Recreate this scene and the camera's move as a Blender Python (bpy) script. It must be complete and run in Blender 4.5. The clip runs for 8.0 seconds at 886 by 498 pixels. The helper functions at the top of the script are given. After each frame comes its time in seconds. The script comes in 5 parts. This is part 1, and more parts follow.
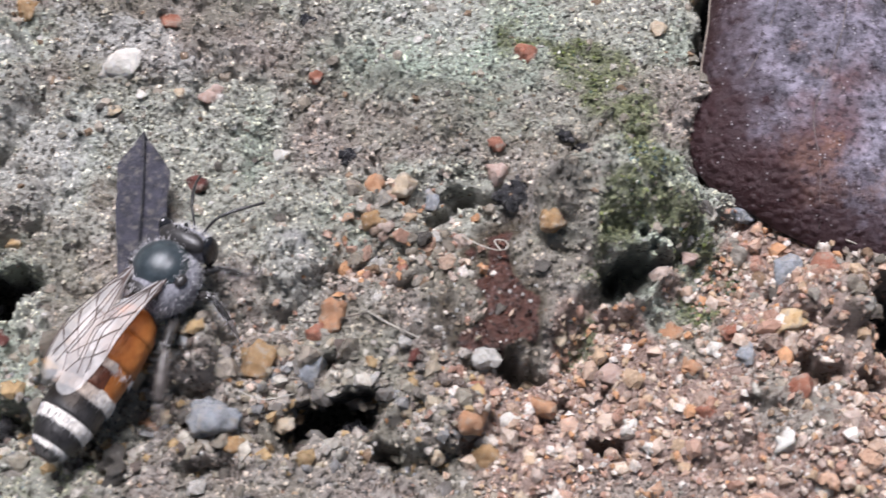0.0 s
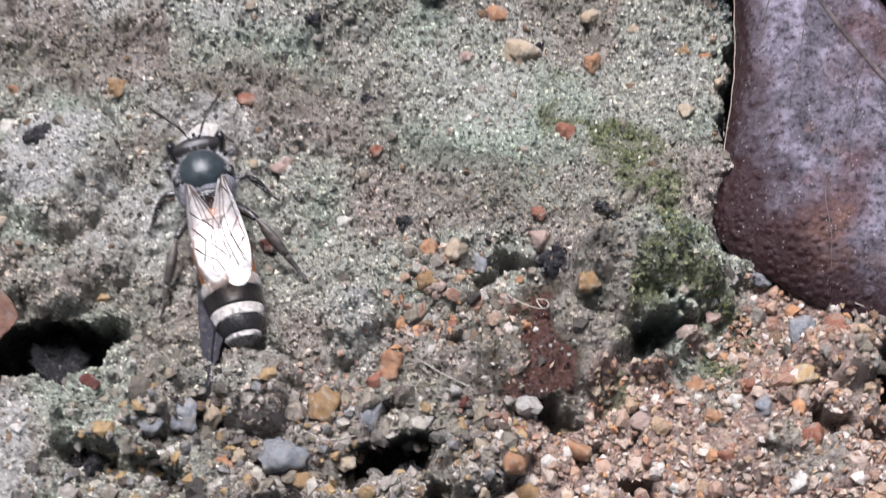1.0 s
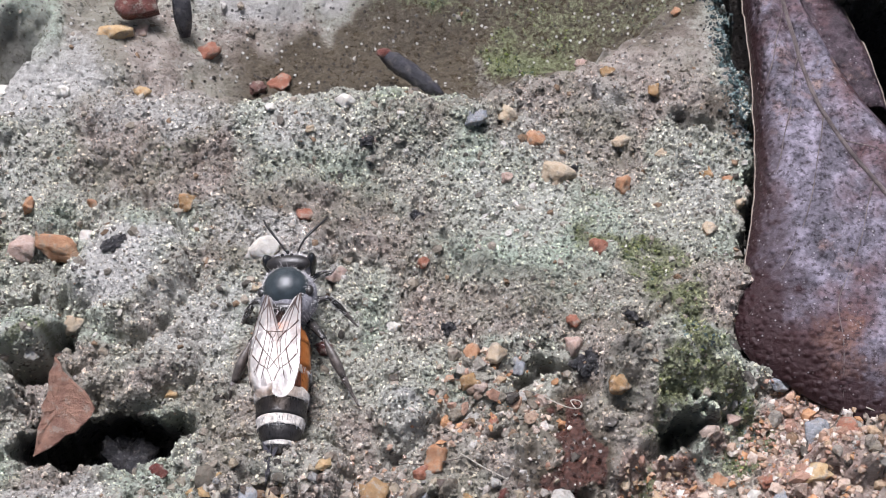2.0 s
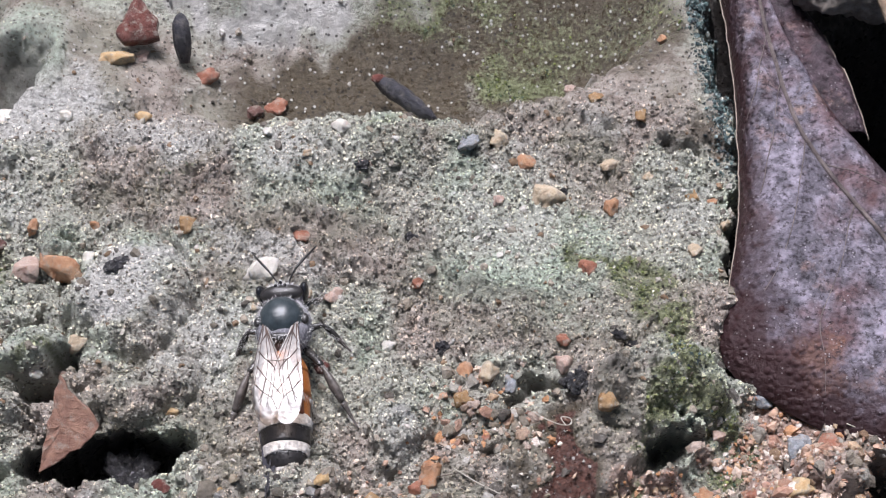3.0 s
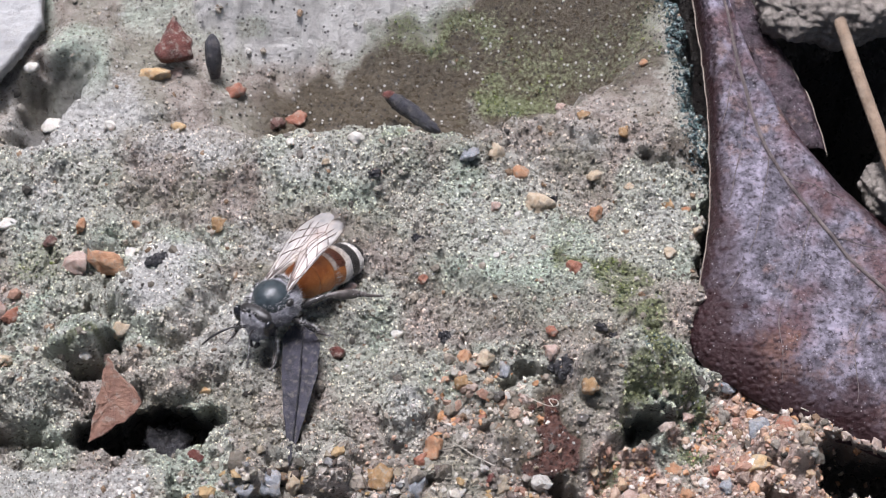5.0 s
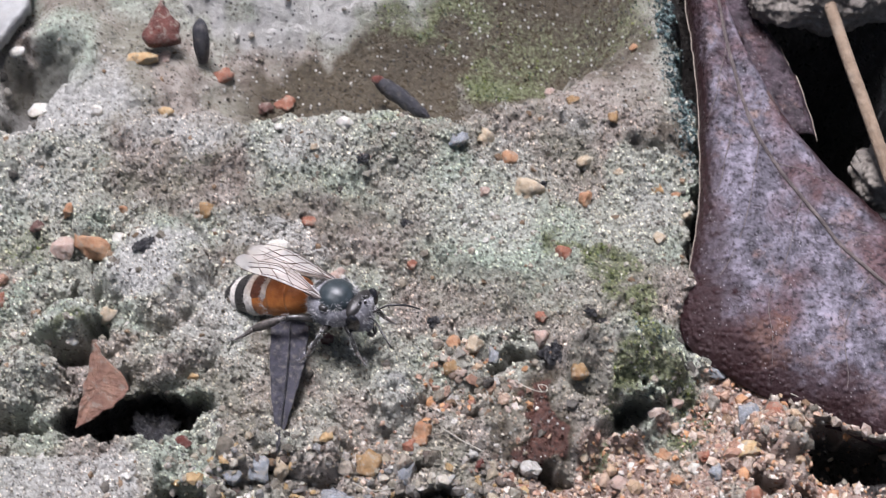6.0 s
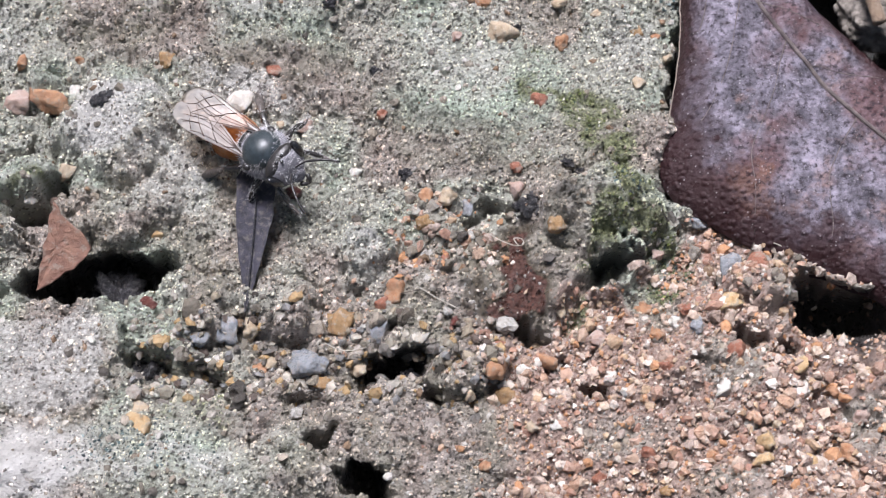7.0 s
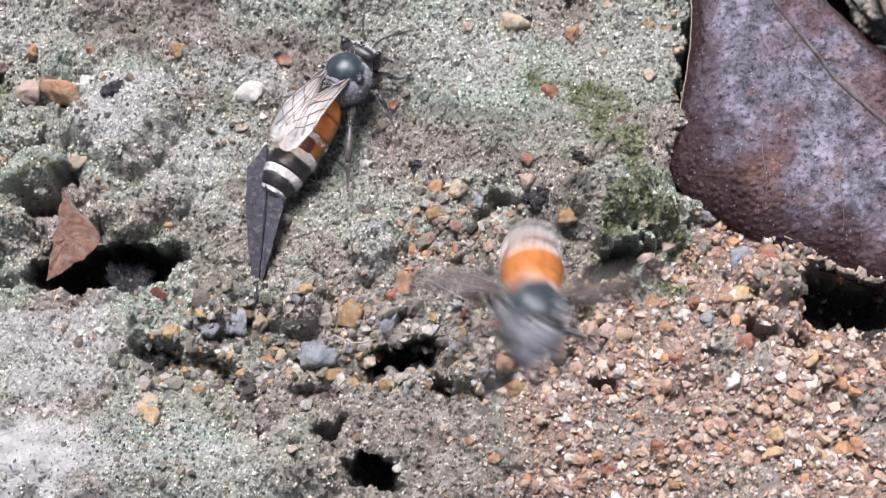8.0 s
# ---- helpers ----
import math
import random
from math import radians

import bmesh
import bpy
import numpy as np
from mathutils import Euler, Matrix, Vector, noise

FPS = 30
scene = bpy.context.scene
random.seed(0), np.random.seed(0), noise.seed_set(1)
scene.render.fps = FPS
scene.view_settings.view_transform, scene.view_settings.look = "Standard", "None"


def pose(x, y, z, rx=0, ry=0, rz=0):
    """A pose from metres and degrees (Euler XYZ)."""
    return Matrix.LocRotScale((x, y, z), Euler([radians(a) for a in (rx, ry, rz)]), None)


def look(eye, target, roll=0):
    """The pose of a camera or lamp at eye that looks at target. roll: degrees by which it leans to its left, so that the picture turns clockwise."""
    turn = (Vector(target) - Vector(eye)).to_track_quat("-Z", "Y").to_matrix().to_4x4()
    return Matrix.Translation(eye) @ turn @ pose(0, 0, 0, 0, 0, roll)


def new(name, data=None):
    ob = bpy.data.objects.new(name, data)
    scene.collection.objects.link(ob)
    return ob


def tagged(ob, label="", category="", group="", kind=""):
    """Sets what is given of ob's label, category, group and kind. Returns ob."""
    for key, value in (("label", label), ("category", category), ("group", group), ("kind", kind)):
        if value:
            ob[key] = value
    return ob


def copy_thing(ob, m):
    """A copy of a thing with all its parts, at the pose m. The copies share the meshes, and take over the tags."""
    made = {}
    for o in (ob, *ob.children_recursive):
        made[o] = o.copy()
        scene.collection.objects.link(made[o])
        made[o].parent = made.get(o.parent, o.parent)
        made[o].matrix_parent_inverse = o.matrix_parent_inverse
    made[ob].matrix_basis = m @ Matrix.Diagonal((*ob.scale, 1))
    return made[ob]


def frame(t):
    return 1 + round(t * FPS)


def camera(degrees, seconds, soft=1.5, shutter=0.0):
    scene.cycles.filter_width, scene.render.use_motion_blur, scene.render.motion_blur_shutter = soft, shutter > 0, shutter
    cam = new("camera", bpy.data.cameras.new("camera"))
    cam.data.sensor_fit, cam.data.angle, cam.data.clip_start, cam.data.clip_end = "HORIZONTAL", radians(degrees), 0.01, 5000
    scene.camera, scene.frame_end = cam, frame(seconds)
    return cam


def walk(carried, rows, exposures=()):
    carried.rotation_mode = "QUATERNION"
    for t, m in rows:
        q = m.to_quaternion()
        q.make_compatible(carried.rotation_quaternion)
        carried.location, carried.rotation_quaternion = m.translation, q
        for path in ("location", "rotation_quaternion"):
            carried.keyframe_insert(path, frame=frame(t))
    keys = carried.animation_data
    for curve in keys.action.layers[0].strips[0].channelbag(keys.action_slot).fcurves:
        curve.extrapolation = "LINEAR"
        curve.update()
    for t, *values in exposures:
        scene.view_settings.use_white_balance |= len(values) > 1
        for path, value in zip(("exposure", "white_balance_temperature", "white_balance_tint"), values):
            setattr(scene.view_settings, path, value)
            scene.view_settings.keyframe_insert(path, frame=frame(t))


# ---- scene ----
MM = 0.001  # the plan is in millimetres, the world in metres
cam = camera(28, 8.0, soft=0.8, shutter=0.4)
cam.data.dof.use_dof, cam.data.dof.focus_distance, cam.data.dof.aperture_fstop = True, 0.060, 400
# seconds, eye in millimetres, turn in degrees
PATH = [
    (0, 2.077, -26.492, 44.792, 23.579, -0.180, -2.273),
    (0.4, 1.744, -26.521, 45.528, 23.240, 0.814, -1.233),
    (0.5, 1.660, -26.528, 45.712, 23.367, 0.817, -1.098),
    (1, 1.206, -28.844, 49.589, 25.718, 0.207, -1.397),
    (1.1, 1.155, -29.288, 50.179, 26.337, 0.606, -1.054),
    (1.2, 1.104, -29.732, 50.769, 27.072, 0.739, -0.849),
    (1.5, 0.951, -31.065, 52.538, 29.227, 0.709, -0.458),
    (1.6, 0.918, -31.140, 52.720, 29.374, 0.812, -0.397),
    (1.7, 0.884, -31.215, 52.903, 29.588, 0.816, -0.392),
    (2.8, 0.518, -32.042, 54.906, 29.871, 0.476, -0.568),
    (3, 0.452, -32.192, 55.270, 30.176, 0.342, -0.642),
    (3.3, 0.183, -34.554, 59.475, 29.777, 0.164, -0.240),
    (3.5, 0.004, -36.128, 62.279, 30.109, -0.003, -0.000),
    (4, 0.204, -35.983, 62.225, 29.649, 0.313, 0.050),
    (4.2, 0.086, -35.798, 62.351, 29.895, -0.098, -0.070),
    (5.5, -0.039, -35.855, 62.356, 29.826, -0.249, -0.246),
    (6, -0.009, -35.838, 62.039, 29.508, -0.554, -0.352),
    (6.1, 0.038, -35.575, 61.771, 28.997, -0.738, -0.587),
    (6.2, 0.086, -35.312, 61.502, 28.403, -0.843, -0.774),
    (6.3, 0.134, -35.050, 61.233, 27.347, -1.165, -1.072),
    (6.4, 0.182, -34.787, 60.965, 26.326, -1.535, -1.388),
    (6.5, 0.229, -34.524, 60.696, 25.457, -1.444, -1.455),
    (7, 0.316, -33.688, 60.460, 23.729, -0.774, -1.382),
    (7.3, 0.384, -33.872, 60.280, 23.374, -0.329, -1.095),
    (7.5, 0.430, -33.995, 60.160, 23.284, -0.161, -0.972),
    (7.6, 0.393, -33.876, 60.237, 23.039, -0.139, -0.928),
    (7.7, 0.357, -33.757, 60.314, 22.962, -0.161, -0.908),
    (7.8, 0.321, -33.638, 60.392, 22.989, -0.336, -0.965),
    (8, 0.249, -33.401, 60.546, 23.209, -0.637, -1.056),
]
walk(cam, [(t, pose(x * MM, y * MM, z * MM, rx, ry, rz)) for t, x, y, z, rx, ry, rz in PATH],
     exposures=[(0.0, 1.11), (0.5, 1.03), (1.0, 1.01), (1.6, 1.04), (6.0, 1.04), (6.6, 1.12), (8.0, 1.14)])

# ---- sky and sun: an overcast day, the light high and from ahead ----
SUN_EL, SUN_AZ = 68, -16  # degrees up, and from straight ahead towards the left
world = bpy.data.worlds.new("sky")
scene.world = world
world.use_nodes = True
wn = world.node_tree
sky = wn.nodes.new("ShaderNodeTexSky")
sky.sky_type, sky.sun_disc = "NISHITA", False
sky.sun_elevation, sky.sun_rotation = radians(SUN_EL), radians(SUN_AZ)
sky.dust_density, sky.air_density, sky.ozone_density = 4.0, 1.0, 1.0
wn.links.new(sky.outputs[0], wn.nodes["Background"].inputs[0])
wn.nodes["Background"].inputs[1].default_value = 0.036
sun = new("sun", bpy.data.lights.new("sun", "SUN"))
sun.data.energy, sun.data.angle, sun.data.color = 4.1, radians(22), (0.93, 0.92, 1.02)
sun.matrix_world = look((math.sin(radians(SUN_AZ)) * math.cos(radians(SUN_EL)), math.cos(radians(SUN_AZ)) * math.cos(radians(SUN_EL)), math.sin(radians(SUN_EL))), (0, 0, 0))
scene.view_settings.exposure = 1.05

# ---- materials ----
def material(name, rough=0.6, spec=0.4):
    m = bpy.data.materials.new(name)
    m.use_nodes = True
    b = m.node_tree.nodes["Principled BSDF"]
    b.inputs["Roughness"].default_value = rough
    b.inputs["Specular IOR Level"].default_value = spec
    return m, m.node_tree, b


def node(nt, kind, **values):
    n = nt.nodes.new(kind)
    for k, v in values.items():
        if k in n.inputs:
            n.inputs[k].default_value = v
    return n


def coords(nt):
    """Object coordinates in millimetres."""
    tc = nt.nodes.new("ShaderNodeTexCoord")
    mp = nt.nodes.new("ShaderNodeMapping")
    mp.inputs["Scale"].default_value = (1000, 1000, 1000)
    nt.links.new(tc.outputs["Object"], mp.inputs["Vector"])
    return mp.outputs[0]


def noise_tex(nt, co, scale, detail=4, rough=0.6):
    n = node(nt, "ShaderNodeTexNoise", Scale=scale, Detail=detail, Roughness=rough)
    nt.links.new(co, n.inputs["Vector"])
    return n.outputs["Fac"]


def ramp(nt, fac, stops, hard=False):
    r = nt.nodes.new("ShaderNodeValToRGB")
    if hard:
        r.color_ramp.interpolation = "CONSTANT"
    e = r.color_ramp.elements
    while len(e) < len(stops):
        e.new(0.5)
    for k, (p, c) in zip(e, stops):
        k.position, k.color = p, (*c, 1) if len(c) == 3 else c
    nt.links.new(fac, r.inputs[0])
    return r.outputs[0]


def grey(v):
    return (v, v, v)


def mix(nt, fac, a, b, how="MIX"):
    m = nt.nodes.new("ShaderNodeMix")
    m.data_type, m.blend_type = "RGBA", how
    for value, slot in ((fac, m.inputs[0]), (a, m.inputs[6]), (b, m.inputs[7])):
        if isinstance(value, bpy.types.NodeSocket):
            nt.links.new(value, slot)
        elif isinstance(value, tuple):
            slot.default_value = (*value, 1)
        else:
            slot.default_value = value
    return m.outputs[2]


def math_node(nt, how, a, b):
    m = nt.nodes.new("ShaderNodeMath")
    m.operation = how
    for value, slot in ((a, m.inputs[0]), (b, m.inputs[1])):
        if isinstance(value, bpy.types.NodeSocket):
            nt.links.new(value, slot)
        else:
            slot.default_value = value
    return m.outputs[0]


def bump(nt, bsdf, height, strength, dist_mm):
    b = node(nt, "ShaderNodeBump", Strength=strength, Distance=dist_mm * MM)
    nt.links.new(height, b.inputs["Height"])
    nt.links.new(b.outputs[0], bsdf.inputs["Normal"])


def soil_material(name="damp_soil", loose=False):
    """Soil coloured by the zones on its mesh; loose: each crumb a little lighter or darker."""
    m, nt, b = material(name, 0.55, 0.5)
    co = coords(nt)
    z1 = nt.nodes.new("ShaderNodeVertexColor")
    z1.layer_name = "zone_a"
    z2 = nt.nodes.new("ShaderNodeVertexColor")
    z2.layer_name = "zone_b"
    s1, s2 = nt.nodes.new("ShaderNodeSeparateColor"), nt.nodes.new("ShaderNodeSeparateColor")
    nt.links.new(z1.outputs[0], s1.inputs[0])
    nt.links.new(z2.outputs[0], s2.inputs[0])
    big, mid, fine = noise_tex(nt, co, 0.35, 3), noise_tex(nt, co, 1.6, 5, 0.65), noise_tex(nt, co, 6.0, 6, 0.7)
    col = ramp(nt, mid, [(0.28, (0.17, 0.128, 0.104)), (0.45, (0.38, 0.316, 0.27)), (0.6, (0.53, 0.46, 0.405)), (0.75, (0.66, 0.595, 0.54))])
    col = mix(nt, ramp(nt, fine, [(0.33, grey(0.75)), (0.46, grey(0))]), col, (0.075, 0.058, 0.047))
    col = mix(nt, ramp(nt, fine, [(0.55, grey(0)), (0.72, grey(0.8))]), col, (0.50, 0.47, 0.42))
    col = mix(nt, ramp(nt, big, [(0.42, grey(0)), (0.62, grey(0.5))]), col, (0.29, 0.305, 0.225))

    def over(mask, colour, col, harsh=0.5):
        f = math_node(nt, "ADD", mask, math_node(nt, "MULTIPLY", math_node(nt, "SUBTRACT", fine, 0.5), harsh * 1.6))
        f = math_node(nt, "MULTIPLY", ramp(nt, f, [(0.25, grey(0)), (0.75, grey(1))]), ramp(nt, mask, [(0.02, grey(0)), (0.15, grey(1))]))
        return mix(nt, f, col, colour)

    sandy = ramp(nt, fine, [(0.3, (0.19, 0.115, 0.09)), (0.5, (0.40, 0.285, 0.235)), (0.7, (0.58, 0.455, 0.395))])
    mossy = ramp(nt, fine, [(0.3, (0.055, 0.07, 0.022)), (0.5, (0.19, 0.205, 0.105)), (0.72, (0.40, 0.42, 0.27))])
    algae = ramp(nt, fine, [(0.3, (0.265, 0.270, 0.208)), (0.5, (0.53, 0.543, 0.455)), (0.72, (0.765, 0.775, 0.69))])
    # near-black: dark humus, and the hollows' shade painted into the soil colour
    humus_shade = ramp(nt, fine, [(0.3, (0.010, 0.008, 0.007)), (0.5, (0.032, 0.026, 0.023)), (0.72, (0.10, 0.085, 0.075))])
    pale = ramp(nt, fine, [(0.3, (0.33, 0.31, 0.285)), (0.5, (0.59, 0.57, 0.53)), (0.7, (0.86, 0.84, 0.80))])
    brown = ramp(nt, fine, [(0.3, (0.062, 0.047, 0.03)), (0.7, (0.18, 0.148, 0.105))])
    rust = ramp(nt, fine, [(0.3, (0.06, 0.023, 0.018)), (0.7, (0.2, 0.09, 0.07))])
    col = over(s2.outputs[1], brown, col, 0.35)
    col = over(s1.outputs[1], sandy, col)
    algae = mix(nt, ramp(nt, noise_tex(nt, co, 0.28, 2), [(0.5, grey(0)), (0.62, grey(0.85))]), algae, mix(nt, 1.0, algae, (0.87, 1.0, 0.95), "MULTIPLY"))
    col = over(s2.outputs[2], algae, col)
    col = over(s2.outputs[0], pale, col)
    bright = ramp(nt, mid, [(0.3, (0.46, 0.43, 0.40)), (0.5, (0.70, 0.67, 0.63)), (0.7, (0.84, 0.81, 0.77))])
    col = over(z1.outputs[1], bright, col, 0.3)
    col = over(s1.outputs[0], mossy, col, 1.5)
    col = mix(nt, math_node(nt, "MULTIPLY", ramp(nt, s2.outputs[1], [(0.84, grey(0)), (0.93, grey(1))]), 0.9), col, rust)
    col = over(s1.outputs[2], humus_shade, col, 0.3)
    # bright mineral specks and dark crumbs
    v = node(nt, "ShaderNodeTexVoronoi", Scale=5.5)
    nt.links.new(co, v.inputs["Vector"])
    sc = nt.nodes.new("ShaderNodeSeparateColor")
    nt.links.new(v.outputs["Color"], sc.inputs[0])
    dot = ramp(nt, v.outputs["Distance"], [(0.25, grey(1)), (0.42, grey(0))])
    dot = mix(nt, ramp(nt, s1.outputs[2], [(0.1, grey(1)), (0.5, grey(0.15))]), grey(0), dot)
    light = mix(nt, 1.0, dot, ramp(nt, sc.outputs[0], [(0.0, grey(0)), (0.88, grey(0)), (0.9, grey(1))]), "MULTIPLY")
    darkc = mix(nt, 1.0, dot, ramp(nt, sc.outputs[1], [(0.0, grey(0)), (0.8, grey(0)), (0.82, grey(1))]), "MULTIPLY")
    darkc = mix(nt, 1.0, darkc, ramp(nt, s2.outputs[0], [(0.3, grey(1)), (0.7, grey(0.15))]), "MULTIPLY")
    col = mix(nt, light, col, (0.62, 0.60, 0.56))
    col = mix(nt, math_node(nt, "MULTIPLY", darkc, 0.85), col, (0.035, 0.03, 0.026))
    if loose:
        lone = nt.nodes.new("ShaderNodeNewGeometry").outputs["Random Per Island"]
        col = mix(nt, 1.0, col, ramp(nt, lone, [(0.0, grey(0.42)), (0.3, grey(0.88)), (0.72, grey(1.2)), (0.9, (2.2, 2.1, 2.0))]), "MULTIPLY")
    nt.links.new(col, b.inputs["Base Color"])
    wet = ramp(nt, noise_tex(nt, co, 3.0, 4), [(0.35, grey(0.2)), (0.65, grey(0.6))])
    nt.links.new(wet, b.inputs["Roughness"])
    rel = math_node(nt, "ADD", math_node(nt, "MULTIPLY", noise_tex(nt, co, 9.0, 6, 0.75), 1.0), math_node(nt, "MULTIPLY", light, 0.25))
    bump(nt, b, rel, 1.0, 0.32)
    b.inputs["Coat Weight"].default_value, b.inputs["Coat Roughness"].default_value = 0.45, 0.14
    nt.links.new(b.inputs["Normal"].links[0].from_socket, b.inputs["Coat Normal"])
    return m


def grain_material(name, stops, per_object=False, rough=0.35, gloss=0.55, haze=0.0, tone=0.72, glass=0.0):
    """Mineral grains, each with a colour of its own out of the list."""
    m, nt, b = material(name, rough, gloss)
    co = coords(nt)
    if per_object:
        fac = nt.nodes.new("ShaderNodeObjectInfo").outputs["Random"]
    else:
        fac = nt.nodes.new("ShaderNodeNewGeometry").outputs["Random Per Island"]
    col = ramp(nt, fac, [(k / len(stops), tuple(tone * v for v in c)) for k, c in enumerate(stops)], hard=True)
    shade = ramp(nt, noise_tex(nt, co, 3.5, 5, 0.65), [(0.25, (0.55, 0.5, 0.47)), (0.5, (0.95, 0.93, 0.9)), (0.75, (1.25, 1.2, 1.15))])
    col = mix(nt, 1.0, col, shade, "MULTIPLY")
    nt.links.new(col, b.inputs["Base Color"])
    b.inputs["Subsurface Weight"].default_value = haze
    b.inputs["Subsurface Radius"].default_value = (0.0005, 0.00035, 0.00025)
    b.inputs["Subsurface Scale"].default_value = 0.6
    b.inputs["Transmission Weight"].default_value = glass
    bump(nt, b, noise_tex(nt, co, 6.0, 6, 0.75), 0.9, 0.12)
    return m


def rock_material(name, dark, light, rough=0.38, haze=0.15, scale=2.2, dirt=0.7):
    """A single pebble's stone: two tones, grain, and soil caught in it."""
    m, nt, b = material(name, rough, 0.5)
    co = coords(nt)
    dark, light = tuple(0.8 * v for v in dark), tuple(0.8 * v for v in light)
    col = ramp(nt, noise_tex(nt, co, scale, 5, 0.65), [(0.3, dark), (0.68, light)])
    dust = ramp(nt, noise_tex(nt, co, scale * 1.7, 6, 0.7), [(0.52, grey(0)), (0.62, grey(dirt))])
    col = mix(nt, dust, col, (0.27, 0.24, 0.2))
    nt.links.new(col, b.inputs["Base Color"])
    nt.links.new(ramp(nt, noise_tex(nt, co, 4.0), [(0.3, grey(rough * 0.7)), (0.7, grey(min(1, rough * 1.6)))]), b.inputs["Roughness"])
    b.inputs["Subsurface Weight"].default_value = haze
    b.inputs["Subsurface Radius"].default_value = (0.0006, 0.0004, 0.00025)
    b.inputs["Subsurface Scale"].default_value = 0.6
    bump(nt, b, noise_tex(nt, co, 3.6, 7, 0.75), 0.9, 0.2)
    return m


SOIL = soil_material()
QUARTZ = [(0.46, 0.43, 0.38), (0.60, 0.57, 0.51), (0.34, 0.31, 0.26), (0.42, 0.37, 0.30), (0.27, 0.24, 0.2), (0.70, 0.68, 0.64), (0.36, 0.25, 0.17), (0.20, 0.18, 0.16), (0.50, 0.44, 0.37), (0.12, 0.11, 0.10)]
ORANGE = [(0.60, 0.53, 0.47), (0.45, 0.25, 0.14), (0.66, 0.60, 0.55), (0.56, 0.45, 0.36), (0.419, 0.291, 0.225), (0.481, 0.365, 0.297), (0.369, 0.226, 0.17), (0.444, 0.328, 0.253), (0.5, 0.396, 0.328), (0.326, 0.198, 0.154), (0.531, 0.44, 0.377), (0.4, 0.266, 0.207), (0.462, 0.341, 0.235), (0.369, 0.285, 0.238), (0.45, 0.297, 0.213), (0.419, 0.341, 0.297)]
GRIT_CRUST = soil_material("soil_crumbs", True)
GRIT_SOIL = grain_material("soil_grit", QUARTZ, rough=0.12, glass=0.3, tone=0.88)
GRIT_TEAL = grain_material("teal_algae", [(0.03, 0.055, 0.06), (0.10, 0.155, 0.155), (0.02, 0.03, 0.036), (0.25, 0.31, 0.31), (0.05, 0.085, 0.085)], rough=0.4, tone=1.0)
GRIT_MOSS = grain_material("moss_tufts", [(0.06, 0.085, 0.02), (0.13, 0.17, 0.035), (0.20, 0.25, 0.06), (0.035, 0.05, 0.02), (0.10, 0.14, 0.07), (0.27, 0.31, 0.10), (0.05, 0.09, 0.06)], rough=0.45, tone=1.0)
GRIT_RUBBLE = grain_material("wet_rubble", [(0.30, 0.26, 0.20), (0.20, 0.20, 0.20), (0.34, 0.24, 0.13), (0.14, 0.13, 0.12), (0.42, 0.39, 0.34), (0.24, 0.22, 0.18), (0.36, 0.33, 0.30), (0.10, 0.08, 0.07)], rough=0.16, haze=0.15, tone=1.3, glass=0.25)
GRIT_SAND = grain_material("sand_grit", ORANGE, rough=0.18, haze=0.15, tone=1.22, glass=0.22)
GRAIN_SINGLE = grain_material("sand_grain_single", ORANGE, per_object=True, rough=0.18, haze=0.1, tone=1.35, glass=0.25)
CRUMB_SINGLE = grain_material("crumb_single", QUARTZ, per_object=True, rough=0.2, haze=0.1, tone=0.82, glass=0.3)
STONE = {
    "orange": rock_material("orange_stone", (0.33, 0.15, 0.075), (0.56, 0.33, 0.19)),
    "red": rock_material("red_stone", (0.22, 0.075, 0.045), (0.40, 0.18, 0.115)),
    "pink": rock_material("pink_stone", (0.38, 0.25, 0.20), (0.58, 0.45, 0.39)),
    "amber": rock_material("amber_stone", (0.24, 0.135, 0.06), (0.46, 0.31, 0.17), 0.2, 0.3),
    "cream": rock_material("cream_stone", (0.42, 0.31, 0.20), (0.62, 0.52, 0.39)),
    "yellow": rock_material("yellow_stone", (0.46, 0.28, 0.12), (0.68, 0.51, 0.31)),
    "white": rock_material("white_stone", (0.55, 0.51, 0.45), (0.85, 0.81, 0.74), 0.4, 0.15, 2.2, 0.12),
    "grey": rock_material("grey_stone", (0.19, 0.20, 0.215), (0.38, 0.39, 0.41), 0.25, 0.2),
    "black": rock_material("black_crumb", (0.010, 0.010, 0.012), (0.04, 0.038, 0.042), 0.22, 0.0, 3.5, 0.12),
    "brown": rock_material("brown_stone", (0.075, 0.032, 0.026), (0.20, 0.10, 0.08), 0.5, 0.0, 2.0, 0.7),
    "maroon": rock_material("maroon_husk", (0.07, 0.016, 0.012), (0.19, 0.06, 0.045), 0.35, 0.0),
    "slab": rock_material("slab_stone", (0.24, 0.22, 0.21), (0.46, 0.43, 0.41), 0.6, 0.0, 0.9, 0.5),
    "paleslab": rock_material("pale_slab_stone", (0.30, 0.295, 0.29), (0.56, 0.55, 0.54), 0.6, 0.0, 0.7, 0.25),
}


# ---- the shape of the ground ----
def lattice(ix, iy, seed):
    h = (ix * 374761393 + iy * 668265263 + seed * 2147483647) & 0xFFFFFFFF
    h = ((h ^ (h >> 13)) * 1274126177) & 0xFFFFFFFF
    return ((h ^ (h >> 16)) & 0xFFFF) / 32767.5 - 1


